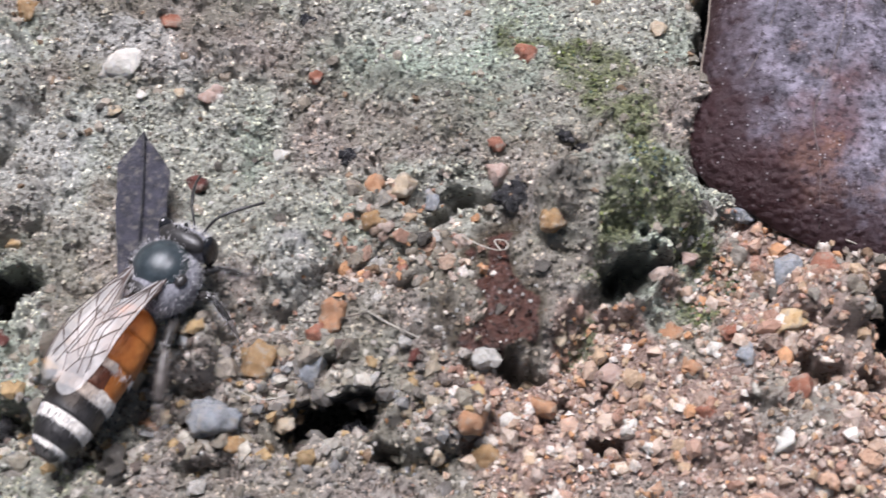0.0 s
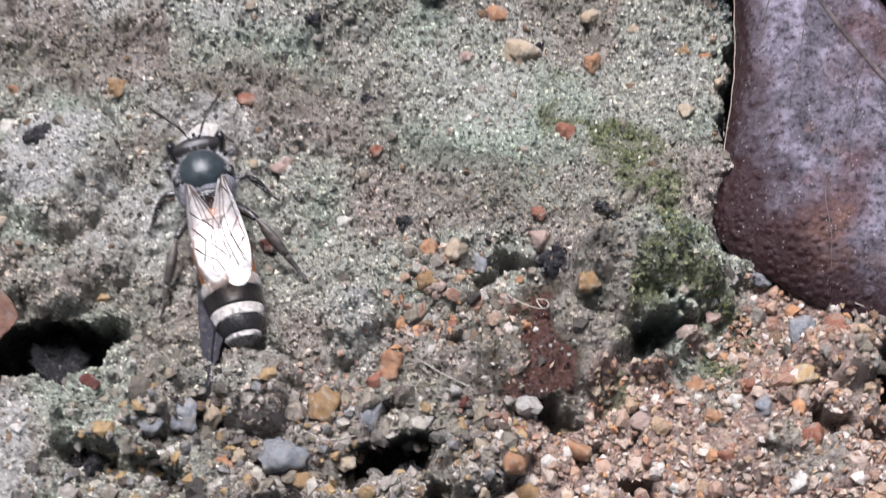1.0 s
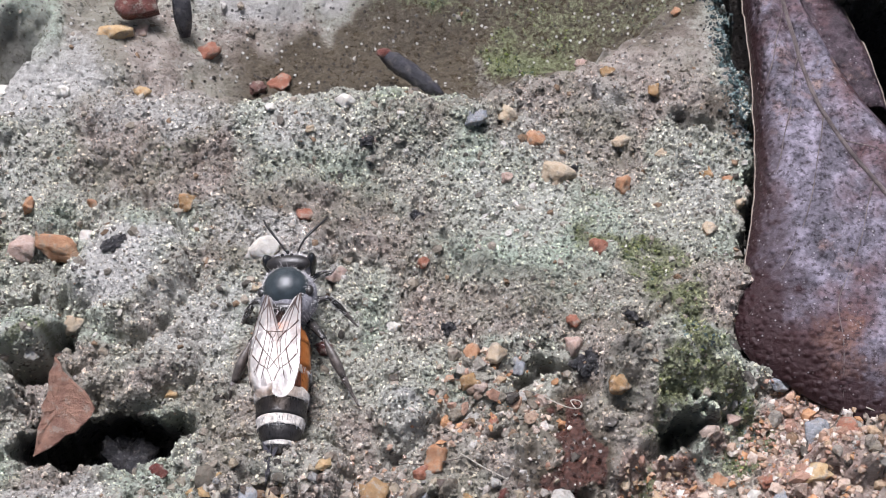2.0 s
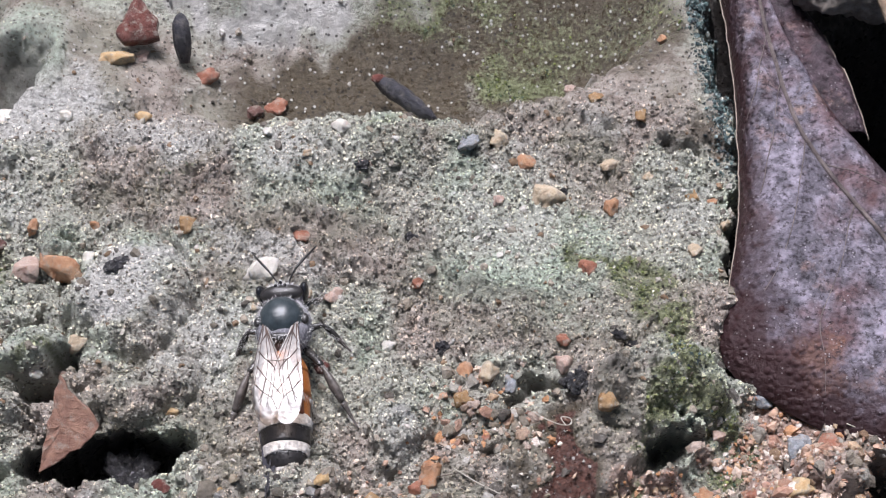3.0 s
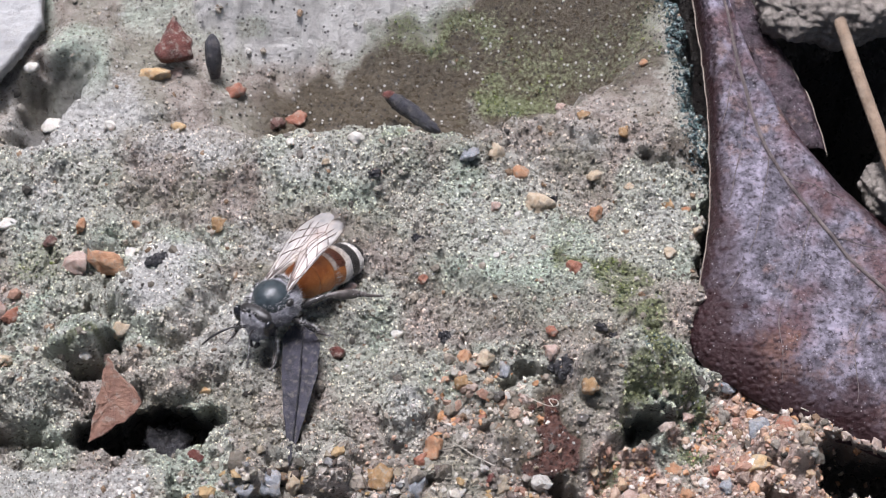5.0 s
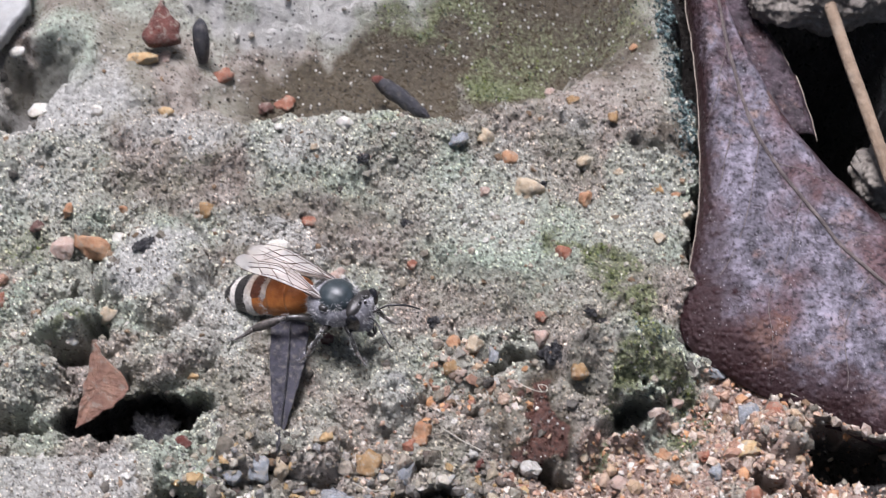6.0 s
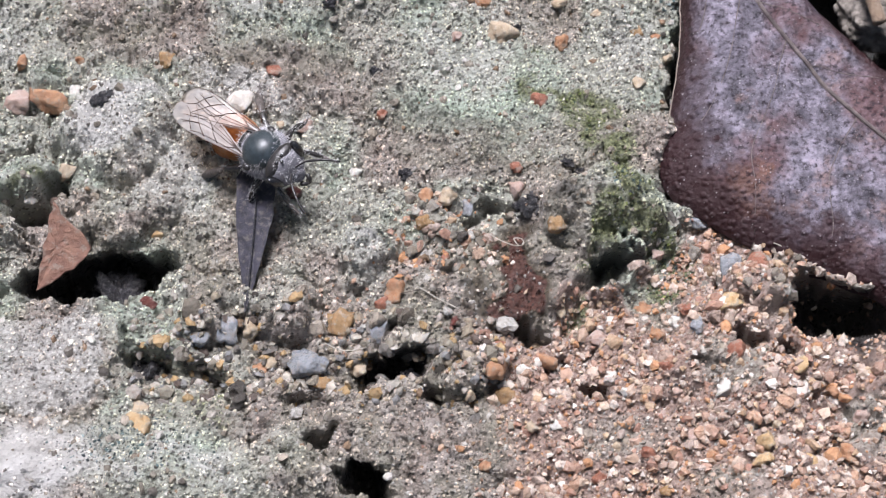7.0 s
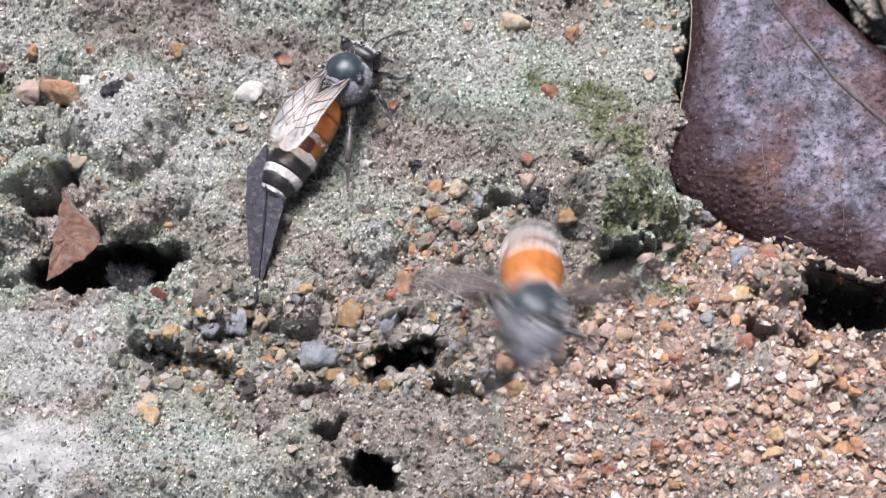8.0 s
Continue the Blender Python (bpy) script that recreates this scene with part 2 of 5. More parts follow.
def rough(x, y, cell, seed):
    """Smooth noise of -1 to 1 with bumps of the size cell."""
    u, v = x / cell, y / cell
    iu, iv = np.floor(u).astype(np.int64), np.floor(v).astype(np.int64)
    a, b = u - iu, v - iv
    a, b = a * a * a * (a * (a * 6 - 15) + 10), b * b * b * (b * (b * 6 - 15) + 10)
    n00, n10, n01, n11 = (lattice(iu + i, iv + j, seed) for i, j in ((0, 0), (1, 0), (0, 1), (1, 1)))
    return (n00 * (1 - a) + n10 * a) * (1 - b) + (n01 * (1 - a) + n11 * a) * b


def clods(x, y, cell, seed):
    """Rounded crumbs side by side: 1 on their tops, 0 in the gaps."""
    u, v = x / cell, y / cell
    iu, iv = np.floor(u).astype(np.int64), np.floor(v).astype(np.int64)
    best = np.full(np.shape(x), 9.0)
    for i in (-1, 0, 1):
        for j in (-1, 0, 1):
            a, b = iu + i, iv + j
            px, py = a + 0.5 + 0.42 * lattice(a, b, seed), b + 0.5 + 0.42 * lattice(a, b, seed + 1)
            size = 0.75 + 0.35 * lattice(a, b, seed + 2)
            best = np.minimum(best, ((u - px) ** 2 + (v - py) ** 2) / (size * size))
    return np.sqrt(np.clip(1 - best, 0, 1))


def step(v, lo, hi):
    k = np.clip((v - lo) / (hi - lo), 0, 1)
    return k * k * (3 - 2 * k)


def blob(x, y, cx, cy, rx, ry=None, turn=0.0, sharp=2.0):
    """1 in the middle of an oval, 0 outside it."""
    c, s = math.cos(radians(turn)), math.sin(radians(turn))
    dx, dy = x - cx, y - cy
    d = ((c * dx + s * dy) / rx) ** 2 + ((c * dy - s * dx) / (ry or rx)) ** 2
    return np.exp(-(d ** (sharp / 2)))


PITS = [  # x, y, half length, half width, turn, depth
    (-10.6, -8.0, 2.35, 0.95, -4, 3.4), (-12.9, -7.8, 0.8, 0.7, 0, 2.2), (-9.0, -11.4, 1.05, 0.75, -30, 1.8), (0.0, -11.9, 1.35, 0.75, 18, 2.3), (1.6, -12.8, 0.6, 0.4, 0, 1.4),
    (7.2, -13.0, 0.27, 0.25, 0, 1.6), (-1.45, -16.3, 0.8, 0.5, 0, 3.2), (-2.6, -14.9, 0.6, 0.35, 30, 1.2), (17.0, -9.9, 2.3, 1.2, -25, 4.5), (-16.4, 7.0, 1.0, 2.2, -40, 1.8),
    (18.3, 6.6, 3.4, 3.6, 8, 14.0), (4.9, -10.6, 0.6, 0.35, -40, 1.6), (3.7, -5.7, 0.8, 0.35, 0, 1.0), (14.4, -11.2, 0.5, 0.35, 0, 0.9), (-16.2, -8.2, 1.9, 0.4, 6, 1.5), (12.6, -11.0, 0.6, 0.35, 0, 1.1), (-3.4, -12.9, 0.7, 0.4, 0, 0.9),
    (-13.6, -2.2, 0.7, 0.3, 60, 0.9), (-12.3, -4.4, 0.6, 0.4, 10, 1.0), (9.8, 4.3, 0.9, 0.22, 0, 0.5), (-6.8, -11.9, 0.7, 0.45, 0, 1.0), (5.9, -11.9, 0.5, 0.25, 30, 0.6), (10.9, -12.2, 0.5, 0.3, 0, 0.6), (-13.4, -5.4, 0.9, 0.45, 20, 1.2), (2.2, -8.6, 0.5, 0.3, 40, 0.7), (-0.6, -10.0, 0.4, 0.25, 0, 0.7)]
LUMPS = [  # x, y, half length, half width, turn, height
    (-12.8, 0.8, 1.6, 1.0, 0, 0.6),
    (7.6, -5.6, 2.6, 1.6, 25, 1.3), (4.0, -1.0, 5.0, 2.5, -20, 0.7), (-3.0, 4.2, 4.5, 1.2, 0, 0.9), (-7.5, -16.2, 5.0, 2.4, 0, 2.2), (-14.5, -16.6, 4.0, 2.4, 0, 3.0), (-4.6, -9.0, 2.2, 1.6, 0, 0.7), (-1.6, -7.0, 1.7, 1.3, 0, 0.7),
    (1.8, -9.0, 1.8, 1.0, 0, 0.6), (12.4, -9.6, 1.5, 1.0, 0, 0.8), (14.6, -9.2, 1.0, 0.8, 0, 0.8), (-15.5, 9.0, 3.0, 2.2, 0, 1.6), (-10.5, 7.5, 2.2, 1.3, 0, 0.8), (-16.5, 3.5, 2.5, 1.2, 0, 0.8), (-8.0, 3.4, 1.6, 1.0, 0, 0.5),
    (-5.5, -12.8, 1.6, 1.0, 0, 0.5), (2.8, -11.4, 1.6, 0.9, 0, 0.7), (-7.0, -10.5, 1.2, 0.8, 0, 0.5), (10.6, -6.6, 1.0, 0.6, -30, 0.5)]
BOULDERS = [  # crusted clods that stand free: x, y, half length, half width, turn, height
    (-10.6, -1.6, 2.1, 2.3, 0, 1.45), (-13.7, -3.9, 1.6, 1.2, 5, 1.7), (-15.9, -6.7, 2.4, 1.0, 5, 1.3), (-9.5, -5.4, 1.9, 1.3, 15, 0.9), (-6.9, -9.2, 1.6, 1.3, 0, 0.9), (8.0, -6.2, 2.3, 1.7, 20, 1.0), (-4.2, -9.4, 1.6, 1.1, 0, 0.8), (-1.3, -7.4, 1.3, 1.2, 0, 0.7), (13.4, -9.0, 1.3, 0.9, 0, 1.2), (3.0, -11.9, 1.2, 0.7, 10, 0.7), (-13.0, -0.4, 1.0, 0.7, 0, 0.6)]
CREST_X, CREST_Y = [-22, -13, -10.9, -6.9, -1.7, 0.2, 1.6, 5.0, 7.0, 9.0, 12.0], [6.5, 6.0, 5.2, 5.4, 5.7, 5.1, 4.9, 6.2, 7.6, 9.4, 13.0]
WALL_Y, WALL_X = [-4.6, -2.1, 0.5, 3.2, 5.4, 8.6, 11.3, 15], [10.2, 10.5, 11.0, 11.4, 11.3, 11.0, 10.6, 10.2]
FRONT_X, FRONT_Y = [-1.0, 3.0, 5.5, 6.5, 8.5, 9.8, 10.8, 13], [-12.5, -10.8, -10.0, -9.2, -8.7, -7.7, -5.6, -5.0]


SLAB_X, SLAB_Y = [-22, -11.5, -10.5, -9.0, -6.6, -3.7, -0.3, 1.7, 4, 22], [30, 26, 11.5, 10.3, 10.1, 10.8, 12.0, 13.2, 18, 30]


def warped(x, y):
    """Places pushed about a little, so that outlines become uneven."""
    return x + 0.5 * rough(x, y, 2.1, 5) + 0.25 * rough(x, y, 0.7, 6) + 0.12 * rough(x, y, 0.28, 9), y + 0.5 * rough(x, y, 2.1, 7) + 0.25 * rough(x, y, 0.7, 8) + 0.12 * rough(x, y, 0.28, 10)


def ground_height(x, y):
    """The height of the ground, in millimetres."""
    wx, wy = warped(x, y)
    z = 0.5 * rough(x, y, 6.5, 1) + 0.3 * rough(x, y, 3.0, 2)
    deep = np.interp(x, [-22, -12, -7.5, -3, 6, 9, 12], [0.4, 0.5, 2.2, 3.2, 3.0, 1.2, 0.5])
    z = z - deep * step(wy - np.interp(wx, CREST_X, CREST_Y), -0.4, 1.5) + 2.4 * step(y, 9.0, 15.0)
    out = step(wx - np.interp(y, WALL_Y, WALL_X), -0.15, 0.7) * step(y, -5.6, -4.4)
    z = z - 3.6 * out * (1 - step(x, 19, 21))
    low = np.interp(x, FRONT_X, FRONT_Y) - wy
    z = z - np.interp(x, [-1, 5.5, 7.0, 9.5, 11, 13], [0.3, 0.6, 1.1, 1.1, 0.7, 0.5]) * step(low, -0.5, 0.4) * step(x, -1.0, 2.0) * (1 - 0.85 * step(low, 1.0, 6.0))
    # the undercut crevice below the mossy ledge
    z = z - 1.6 * blob(wx, wy, 7.9, -8.2, 1.7, 0.42, 22, 4) - 0.8 * blob(wx, wy, 6.2, -10.1, 0.6, 0.3, 40, 4)
    z = z - 1.8 * step(y - np.interp(x, [10.3, 11.4, 13.2, 15.2, 16.6, 20], [-4.3, -5.2, -6.5, -7.7, -8.4, -9.8]), 0.0, 0.8) * step(x, 10.5, 11.4) * (1 - step(y, -4.6, -3.0))
    for cx, cy, rx, ry, turn, high in LUMPS:
        z = z + high * blob(wx, wy, cx, cy, rx, ry, turn, 2.5)
    for cx, cy, rx, ry, turn, high in BOULDERS:
        co, si = math.cos(radians(turn)), math.sin(radians(turn))
        d = np.sqrt(((co * (wx - cx) + si * (wy - cy)) / rx) ** 2 + ((co * (wy - cy) - si * (wx - cx)) / ry) ** 2)
        z = z + high * np.clip(1 - d * d, 0, 1) ** 0.9 - 0.32 * np.exp(-(((d - 1.06) * (rx + ry) / 2 / 0.22) ** 2))
    for cx, cy, rx, ry, turn, down in PITS:
        z = z - down * blob(wx, wy, cx, cy, rx, ry, turn, 4.5)
    # the dusty flat stone at one side, and a pale slab behind the dip
    slab = step(wy, -13.4, -12.9) * (1 - step(wy, -10.1, -9.5)) * (1 - step(wx + 0.5 * rough(x, y, 1.0, 41), -10.2, -9.8))
    z = z * (1 - 0.8 * slab) + 0.75 * slab + 0.08 * slab * (y + 13)
    far_slab = step(y + 0.4 * rough(x, y, 2.1, 7) - np.interp(x, SLAB_X, SLAB_Y), -0.6, 3.2)
    z = z + 1.2 * far_slab
    # crumbs, coarse in places and fine in others
    coarse = step(rough(x, y, 4.2, 42), -0.5, 0.5)
    calm = (1 - 0.75 * slab - 0.6 * far_slab) * (1 - 0.5 * blob(x, y, 3.5, 1.0, 6.5, 3.6, -25)) * (1 - 0.85 * blob(x, y, -10.7, -1.7, 2.0, 2.1, 0, 5)) * (1 - 0.7 * blob(x, y, -13.8, -3.9, 1.5, 1.1, 0, 4)) * (1 - 0.45 * blob(x, y, -7.0, -3.6, 2.6, 2.2, 0, 3))
    crumb = (0.25 + 0.75 * coarse) * 0.5 * (clods(wx, wy, 1.35, 43) - 0.5) + 0.36 * (0.4 + 0.6 * coarse) * (clods(x + 0.1 * rough(x, y, 0.3, 44), y, 0.62, 45) - 0.5) + 0.24 * (clods(x, y, 0.3, 48) - 0.5) + 0.10 * (clods(x, y, 0.16, 49) - 0.5)
    crumb = crumb + 0.26 * rough(x, y, 1.5, 12) + 0.16 * rough(x, y, 0.8, 11) + 0.10 * rough(wx, wy, 0.4, 13) + 0.06 * rough(x, y, 0.19, 14) + 0.03 * rough(x, y, 0.1, 15)
    gap = (1 - step(clods(wx, wy, 0.8, 51), 0.0, 0.45)) * step(rough(x, y, 1.9, 52) + 0.5 * rough(x, y, 0.7, 53), -0.1, 0.5)
    crumb = crumb - 0.45 * gap * (0.55 + 0.45 * coarse)
    calm = calm * (1 - 0.7 * step(y, 4.0, 8.0)) * (1 - 0.75 * step(-y, 14.0, 16.0) * step(-x, 3.0, 9.0))
    return z + calm * crumb


def undercut(x, y):
    """How far the walls of the deep hollows reach back under their far rims, in millimetres."""
    wx, wy = warped(x, y)
    back = np.zeros_like(x)
    for cx, cy, rx, ry, turn, down in [*PITS, (7.9, -8.15, 1.6, 0.4, 22, 2.0)]:
        if down > 1.9:
            back = np.maximum(back, min(1.3, 0.34 * down) * blob(wx, wy, cx, cy, rx * 0.95, ry * 1.05, turn, 4.5) * step((wy - cy) / ry, -0.9, 0.5))
    return back


def ground_at(x, y):
    return float(ground_height(np.array([float(x)]), np.array([float(y)]))[0])


def zones(x, y):
    """Where moss, sand, humus with the painted shade of the hollows, pale grit, brown mud and grey-green algae lie: six
    weights of 0 to 1, and a seventh for the bright slab.
    """
    n1, n2 = rough(x, y, 1.3, 31), rough(x, y, 0.6, 32)
    wx, wy = x + 0.8 * n1 + 0.4 * n2, y + 0.8 * rough(x, y, 1.3, 33) + 0.4 * rough(x, y, 0.6, 34)

    def spots(rows):
        out = np.zeros_like(x)
        for cx, cy, rx, ry, turn, much in rows:
            out = np.maximum(out, much * blob(wx, wy, cx, cy, rx, ry, turn, 2.5))
        return out

    moss = spots([(8.6, -3.9, 2.0, 0.8, -55, 1.15), (9.2, -5.8, 1.6, 1.0, -30, 1.1), (6.8, -1.4, 1.9, 0.6, -40, 0.95), (7.6, -2.6, 1.2, 0.5, -40, 0.8), (8.2, -7.4, 1.8, 0.6, 20, 0.95), (10.1, -7.9, 0.8, 0.7, 0, 1.0), (6.3, -10.2, 0.6, 0.5, 0, 0.8),
                  (3.4, 9.3, 1.9, 0.9, 10, 1.0), (0.5, 11.9, 3.6, 0.9, 15, 0.7), (5.2, 10.8, 3.2, 1.7, 0, 0.5), (8.9, 10.2, 1.8, 1.4, 0, 0.45), (-14.0, -4.6, 1.3, 0.5, 10, 0.7), (-16.0, -1.0, 1.4, 0.6, 0, 0.45), (-7.5, -13.6, 1.4, 0.5, 0, 0.45), (-5.4, -7.6, 0.7, 0.4, 0, 0.5), (5.3, 1.5, 1.5, 0.5, -50, 0.3), (-9.0, 3.2, 1.6, 0.4, 40, 0.4), (-1.2, 5.0, 2.0, 0.5, 0, 0.4)])
    low = np.interp(x, FRONT_X, FRONT_Y) - wy
    sand = step(low, -0.2, 0.8) * step(wx, 1.0, 6.0) * 0.9
    sand = np.maximum(sand, spots([(2.4, -7.4, 1.8, 1.5, 20, 0.6), (1.4, -5.8, 1.0, 0.7, 0, 0.65), (0.4, -8.2, 0.9, 0.7, 0, 0.5), (4.4, -11.0, 2.0, 1.0, 0, 0.6), (-2.4, -10.0, 1.2, 1.0, 0, 0.45), (-17.3, -2.2, 1.2, 0.7, 0, 0.4), (1.6, -14.6, 2.0, 1.0, 0, 0.35)]))
    sand = sand * (0.5 + 0.5 * step(rough(x, y, 2.4, 36), -0.5, 0.15))
    ux, uy = warped(x, y)
    # shade inside the pits and the ledge's crevice, put into the soil colour
    humus_shade = np.zeros_like(x)
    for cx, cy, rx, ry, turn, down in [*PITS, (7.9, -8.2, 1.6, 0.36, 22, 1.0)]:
        humus_shade = np.maximum(humus_shade, (1.0 if down > 1.9 else 0.6) * blob(ux, uy, cx, cy, rx * 1.08, ry * 1.12, turn, 5))
    # the first two paint the shade of the hollows beside and below the leaf
    humus_shade = np.maximum(humus_shade, spots([(18.5, 6.2, 4.2, 4.6, 8, 1.0), (17.2, -10.2, 2.4, 1.4, 10, 1.0), (11.0, 9.0, 0.35, 3.5, 0, 0.6), (-19, 4, 1, 1.5, 0, 0.7), (6.6, -6.0, 0.7, 0.7, 0, 0.6), (-6.6, -11.3, 2.6, 0.9, -8, 0.42), (-1.6, -11.2, 1.8, 0.8, 10, 0.4), (7.2, -3.8, 0.6, 0.4, 0, 0.5), (10.0, 4.3, 1.2, 0.35, 0, 0.45), (2.6, -2.0, 2.2, 0.6, -28, 0.5), (-1.2, 0.2, 2.6, 0.6, -20, 0.42), (-4.0, 1.6, 2.0, 0.6, -10, 0.36)]))
    # painted shade on the drop beneath the leaf
    humus_shade = np.maximum(humus_shade, step(wx - np.interp(y, WALL_Y, WALL_X), 0.2, 0.8) * step(y, -4.8, -4.0))
    pale = 1.2 * spots([(-1.0, -6.6, 0.5, 0.35, 0, 0.8), (-6.0, -0.4, 2.8, 1.3, -15, 0.6), (-7.6, -3.8, 2.2, 1.8, 0, 0.55), (-10.6, -1.5, 2.1, 2.1, 10, 0.8), (-14.4, -4.0, 1.4, 0.8, 0, 0.4), (-1.2, -7.4, 1.4, 2.0, 0, 0.45), (2.5, 0.8, 3.5, 1.5, -25, 0.35), (6.5, 5.8, 1.5, 0.8, 0, 0.4), (2.0, 8.1, 1.4, 0.8, 0, 0.85), (6.2, 8.2, 1.6, 0.8, 20, 0.6), (3.0, 3.5, 3.2, 0.9, -25, 0.3), (-4.5, 5.4, 1.5, 0.3, 0, 0.4), (-15.0, 6.0, 3.5, 2.2, 0, 0.75), (-9.5, 5.0, 3.5, 1.6, 0, 0.6), (-16.0, 1.8, 2.5, 1.5, 0, 0.5), (-5.0, 4.0, 3.0, 1.2, 0, 0.5), (-13.0, -15.8, 3.5, 1.8, 0, 0.85), (-7.5, -15.8, 3.0, 1.0, 0, 0.5), (9.5, 1.5, 1.6, 2.6, 0, 0.4)])
    slab = np.maximum(step(wy - np.interp(x, SLAB_X, SLAB_Y), 0.0, 1.4), spots([(-14.4, -16.2, 4.2, 2.4, 0, 1.2), (-12.5, -12.4, 2.4, 0.7, 8, 0.35)]))
    pale = np.maximum(pale, 0.62 * step(wy, -13.4, -12.9) * (1 - step(wy, -10.1, -9.5)) * (1 - step(wx, -10.2, -9.8)))
    brown = np.maximum(spots([(4.4, -8.4, 0.9, 1.9, -25, 1.6)]), np.maximum(step(wy - np.interp(wx, CREST_X, CREST_Y), 0.3, 1.8) * step(x, -9.5, -6.5) * 0.82 * (1 - step(wy - np.interp(x, SLAB_X, SLAB_Y), -0.8, 0.6)), spots([(4.8, -8.7, 1.4, 1.2, 20, 0.55), (-4.2, 0.8, 3.2, 0.9, -20, 0.35), (-9.5, 2.6, 4.0, 1.5, 0, 0.4), (9.9, 4.3, 1.4, 0.5, 0, 0.7), (8.7, 9.4, 2.2, 1.9, 0, 0.7), (7.0, 8.0, 1.4, 0.7, 10, 0.5), (-14.0, -9.8, 3.0, 0.8, 0, 0.3)])))
    algae = spots([(3.0, 0.5, 6.5, 3.6, -25, 0.75), (-1.5, -6.5, 1.8, 3.0, 0, 0.7), (-10.7, -1.6, 2.4, 2.4, 10, 0.95), (-7.0, -4.0, 2.4, 2.0, 0, 0.8), (-14.8, -4.0, 1.8, 1.2, 0, 0.6), (-8.0, -15.6, 5.5, 2.0, 0, 0.8), (-4.6, -9.5, 2.2, 1.8, 0, 0.55), (8.0, -5.6, 2.2, 1.4, 25, 0.6), (-9.5, -5.0, 1.8, 1.2, 0, 0.55), (-15.5, -6.5, 2.5, 1.0, 0, 0.5), (10.6, 7.0, 0.7, 4.0, 0, 0.5)])
    algae = np.maximum(algae, 0.62 * step(rough(x, y, 3.0, 35), -0.5, 0.4) * (1 - sand))
    algae, pale = algae * (1 - np.clip(brown, 0, 1)), pale * (1 - 0.8 * np.clip(brown, 0, 1))
    near = 1 - step(np.hypot(x, y), 24, 32)
    return [np.clip(k, 0, 1) * near for k in (moss, sand, humus_shade, pale, brown, algae, slab)]


# ---- making meshes ----
def mesh_from(name, verts, faces, mat, smooth=False):
    """A mesh from arrays in millimetres; all faces have the same number of corners."""
    verts, faces = np.asarray(verts, np.float32) * MM, np.asarray(faces, np.int32)
    me = bpy.data.meshes.new(name)
    n, k = faces.shape
    me.vertices.add(len(verts))
    me.vertices.foreach_set("co", verts.ravel())
    me.loops.add(n * k)
    me.loops.foreach_set("vertex_index", faces.ravel())
    me.polygons.add(n)
    me.polygons.foreach_set("loop_start", np.arange(0, n * k, k, dtype=np.int32))
    me.polygons.foreach_set("use_smooth", np.full(n, smooth))
    me.update(calc_edges=True)
    me.validate()
    me.materials.append(mat)
    return me


def mesh_of(name, bm, mat, smooth=True):
    for v in bm.verts:
        v.co *= MM
    me = bpy.data.meshes.new(name)
    for f in bm.faces:
        f.smooth = smooth
    bm.to_mesh(me)
    bm.free()
    me.materials.append(mat)
    return me


def part(name, bm, mat, parent, label="", smooth=True):
    ob = new(name, mesh_of(name, bm, mat, smooth))
    ob.parent = parent
    return tagged(ob, label)


def mm(x, y, z, rx=0, ry=0, rz=0):
    """A pose from millimetres and degrees."""
    return pose(x * MM, y * MM, z * MM, rx, ry, rz)


def put_zones(me, k):
    for name, three, last in (("zone_a", k[:3], k[6]), ("zone_b", k[3:6], k[6])):
        layer = me.color_attributes.new(name, "FLOAT_COLOR", "POINT")
        layer.data.foreach_set("color", np.stack([*three, last], 1).astype(np.float32).ravel())


def build_ground():
    fine_x, fine_y = np.arange(-21, 22.01, 0.062), np.arange(-19, 17.01, 0.062)
    far = np.array([0.3, 0.8, 1.6, 3, 6, 12, 25, 60, 200, 800, 4000, 20000, 60000])
    xs = np.concatenate([fine_x[0] - far[::-1], fine_x, fine_x[-1] + far])
    ys = np.concatenate([fine_y[0] - far[::-1], fine_y, fine_y[-1] + far])
    gx, gy = np.meshgrid(xs, ys)
    x, y = gx.ravel(), gy.ravel()
    near = (np.abs(x) < 60) & (np.abs(y) < 60)
    z = np.full(len(x), -0.6)
    z[near] = ground_height(x[near], y[near])
    w, h = len(xs), len(ys)
    i = (np.arange(h - 1)[:, None] * w + np.arange(w - 1)[None, :]).ravel()
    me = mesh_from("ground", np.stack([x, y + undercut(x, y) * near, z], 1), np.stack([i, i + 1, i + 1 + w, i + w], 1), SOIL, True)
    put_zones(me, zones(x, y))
    return tagged(new("ground", me), "damp grey-brown soil crusted with moss, algae and sand", "ground", kind="structure")


ground = build_ground()

# ---- loose grains ----
PHI = (1 + 5 ** 0.5) / 2
ICO_V = np.array([(-1, PHI, 0), (1, PHI, 0), (-1, -PHI, 0), (1, -PHI, 0), (0, -1, PHI), (0, 1, PHI), (0, -1, -PHI), (0, 1, -PHI), (PHI, 0, -1), (PHI, 0, 1), (-PHI, 0, -1), (-PHI, 0, 1)]) / 1.902
ICO_F = np.array([(0, 11, 5), (0, 5, 1), (0, 1, 7), (0, 7, 10), (0, 10, 11), (1, 5, 9), (5, 11, 4), (11, 10, 2), (10, 7, 6), (7, 1, 8)] + [(3, 9, 4), (3, 4, 2), (3, 2, 6), (3, 6, 8), (3, 8, 9), (4, 9, 5), (2, 4, 11), (6, 2, 10), (8, 6, 7), (9, 8, 1)])
OCT_V = np.array([(1, 0, 0), (-1, 0, 0), (0, 1, 0), (0, -1, 0), (0, 0, 1), (0, 0, -1)], float)
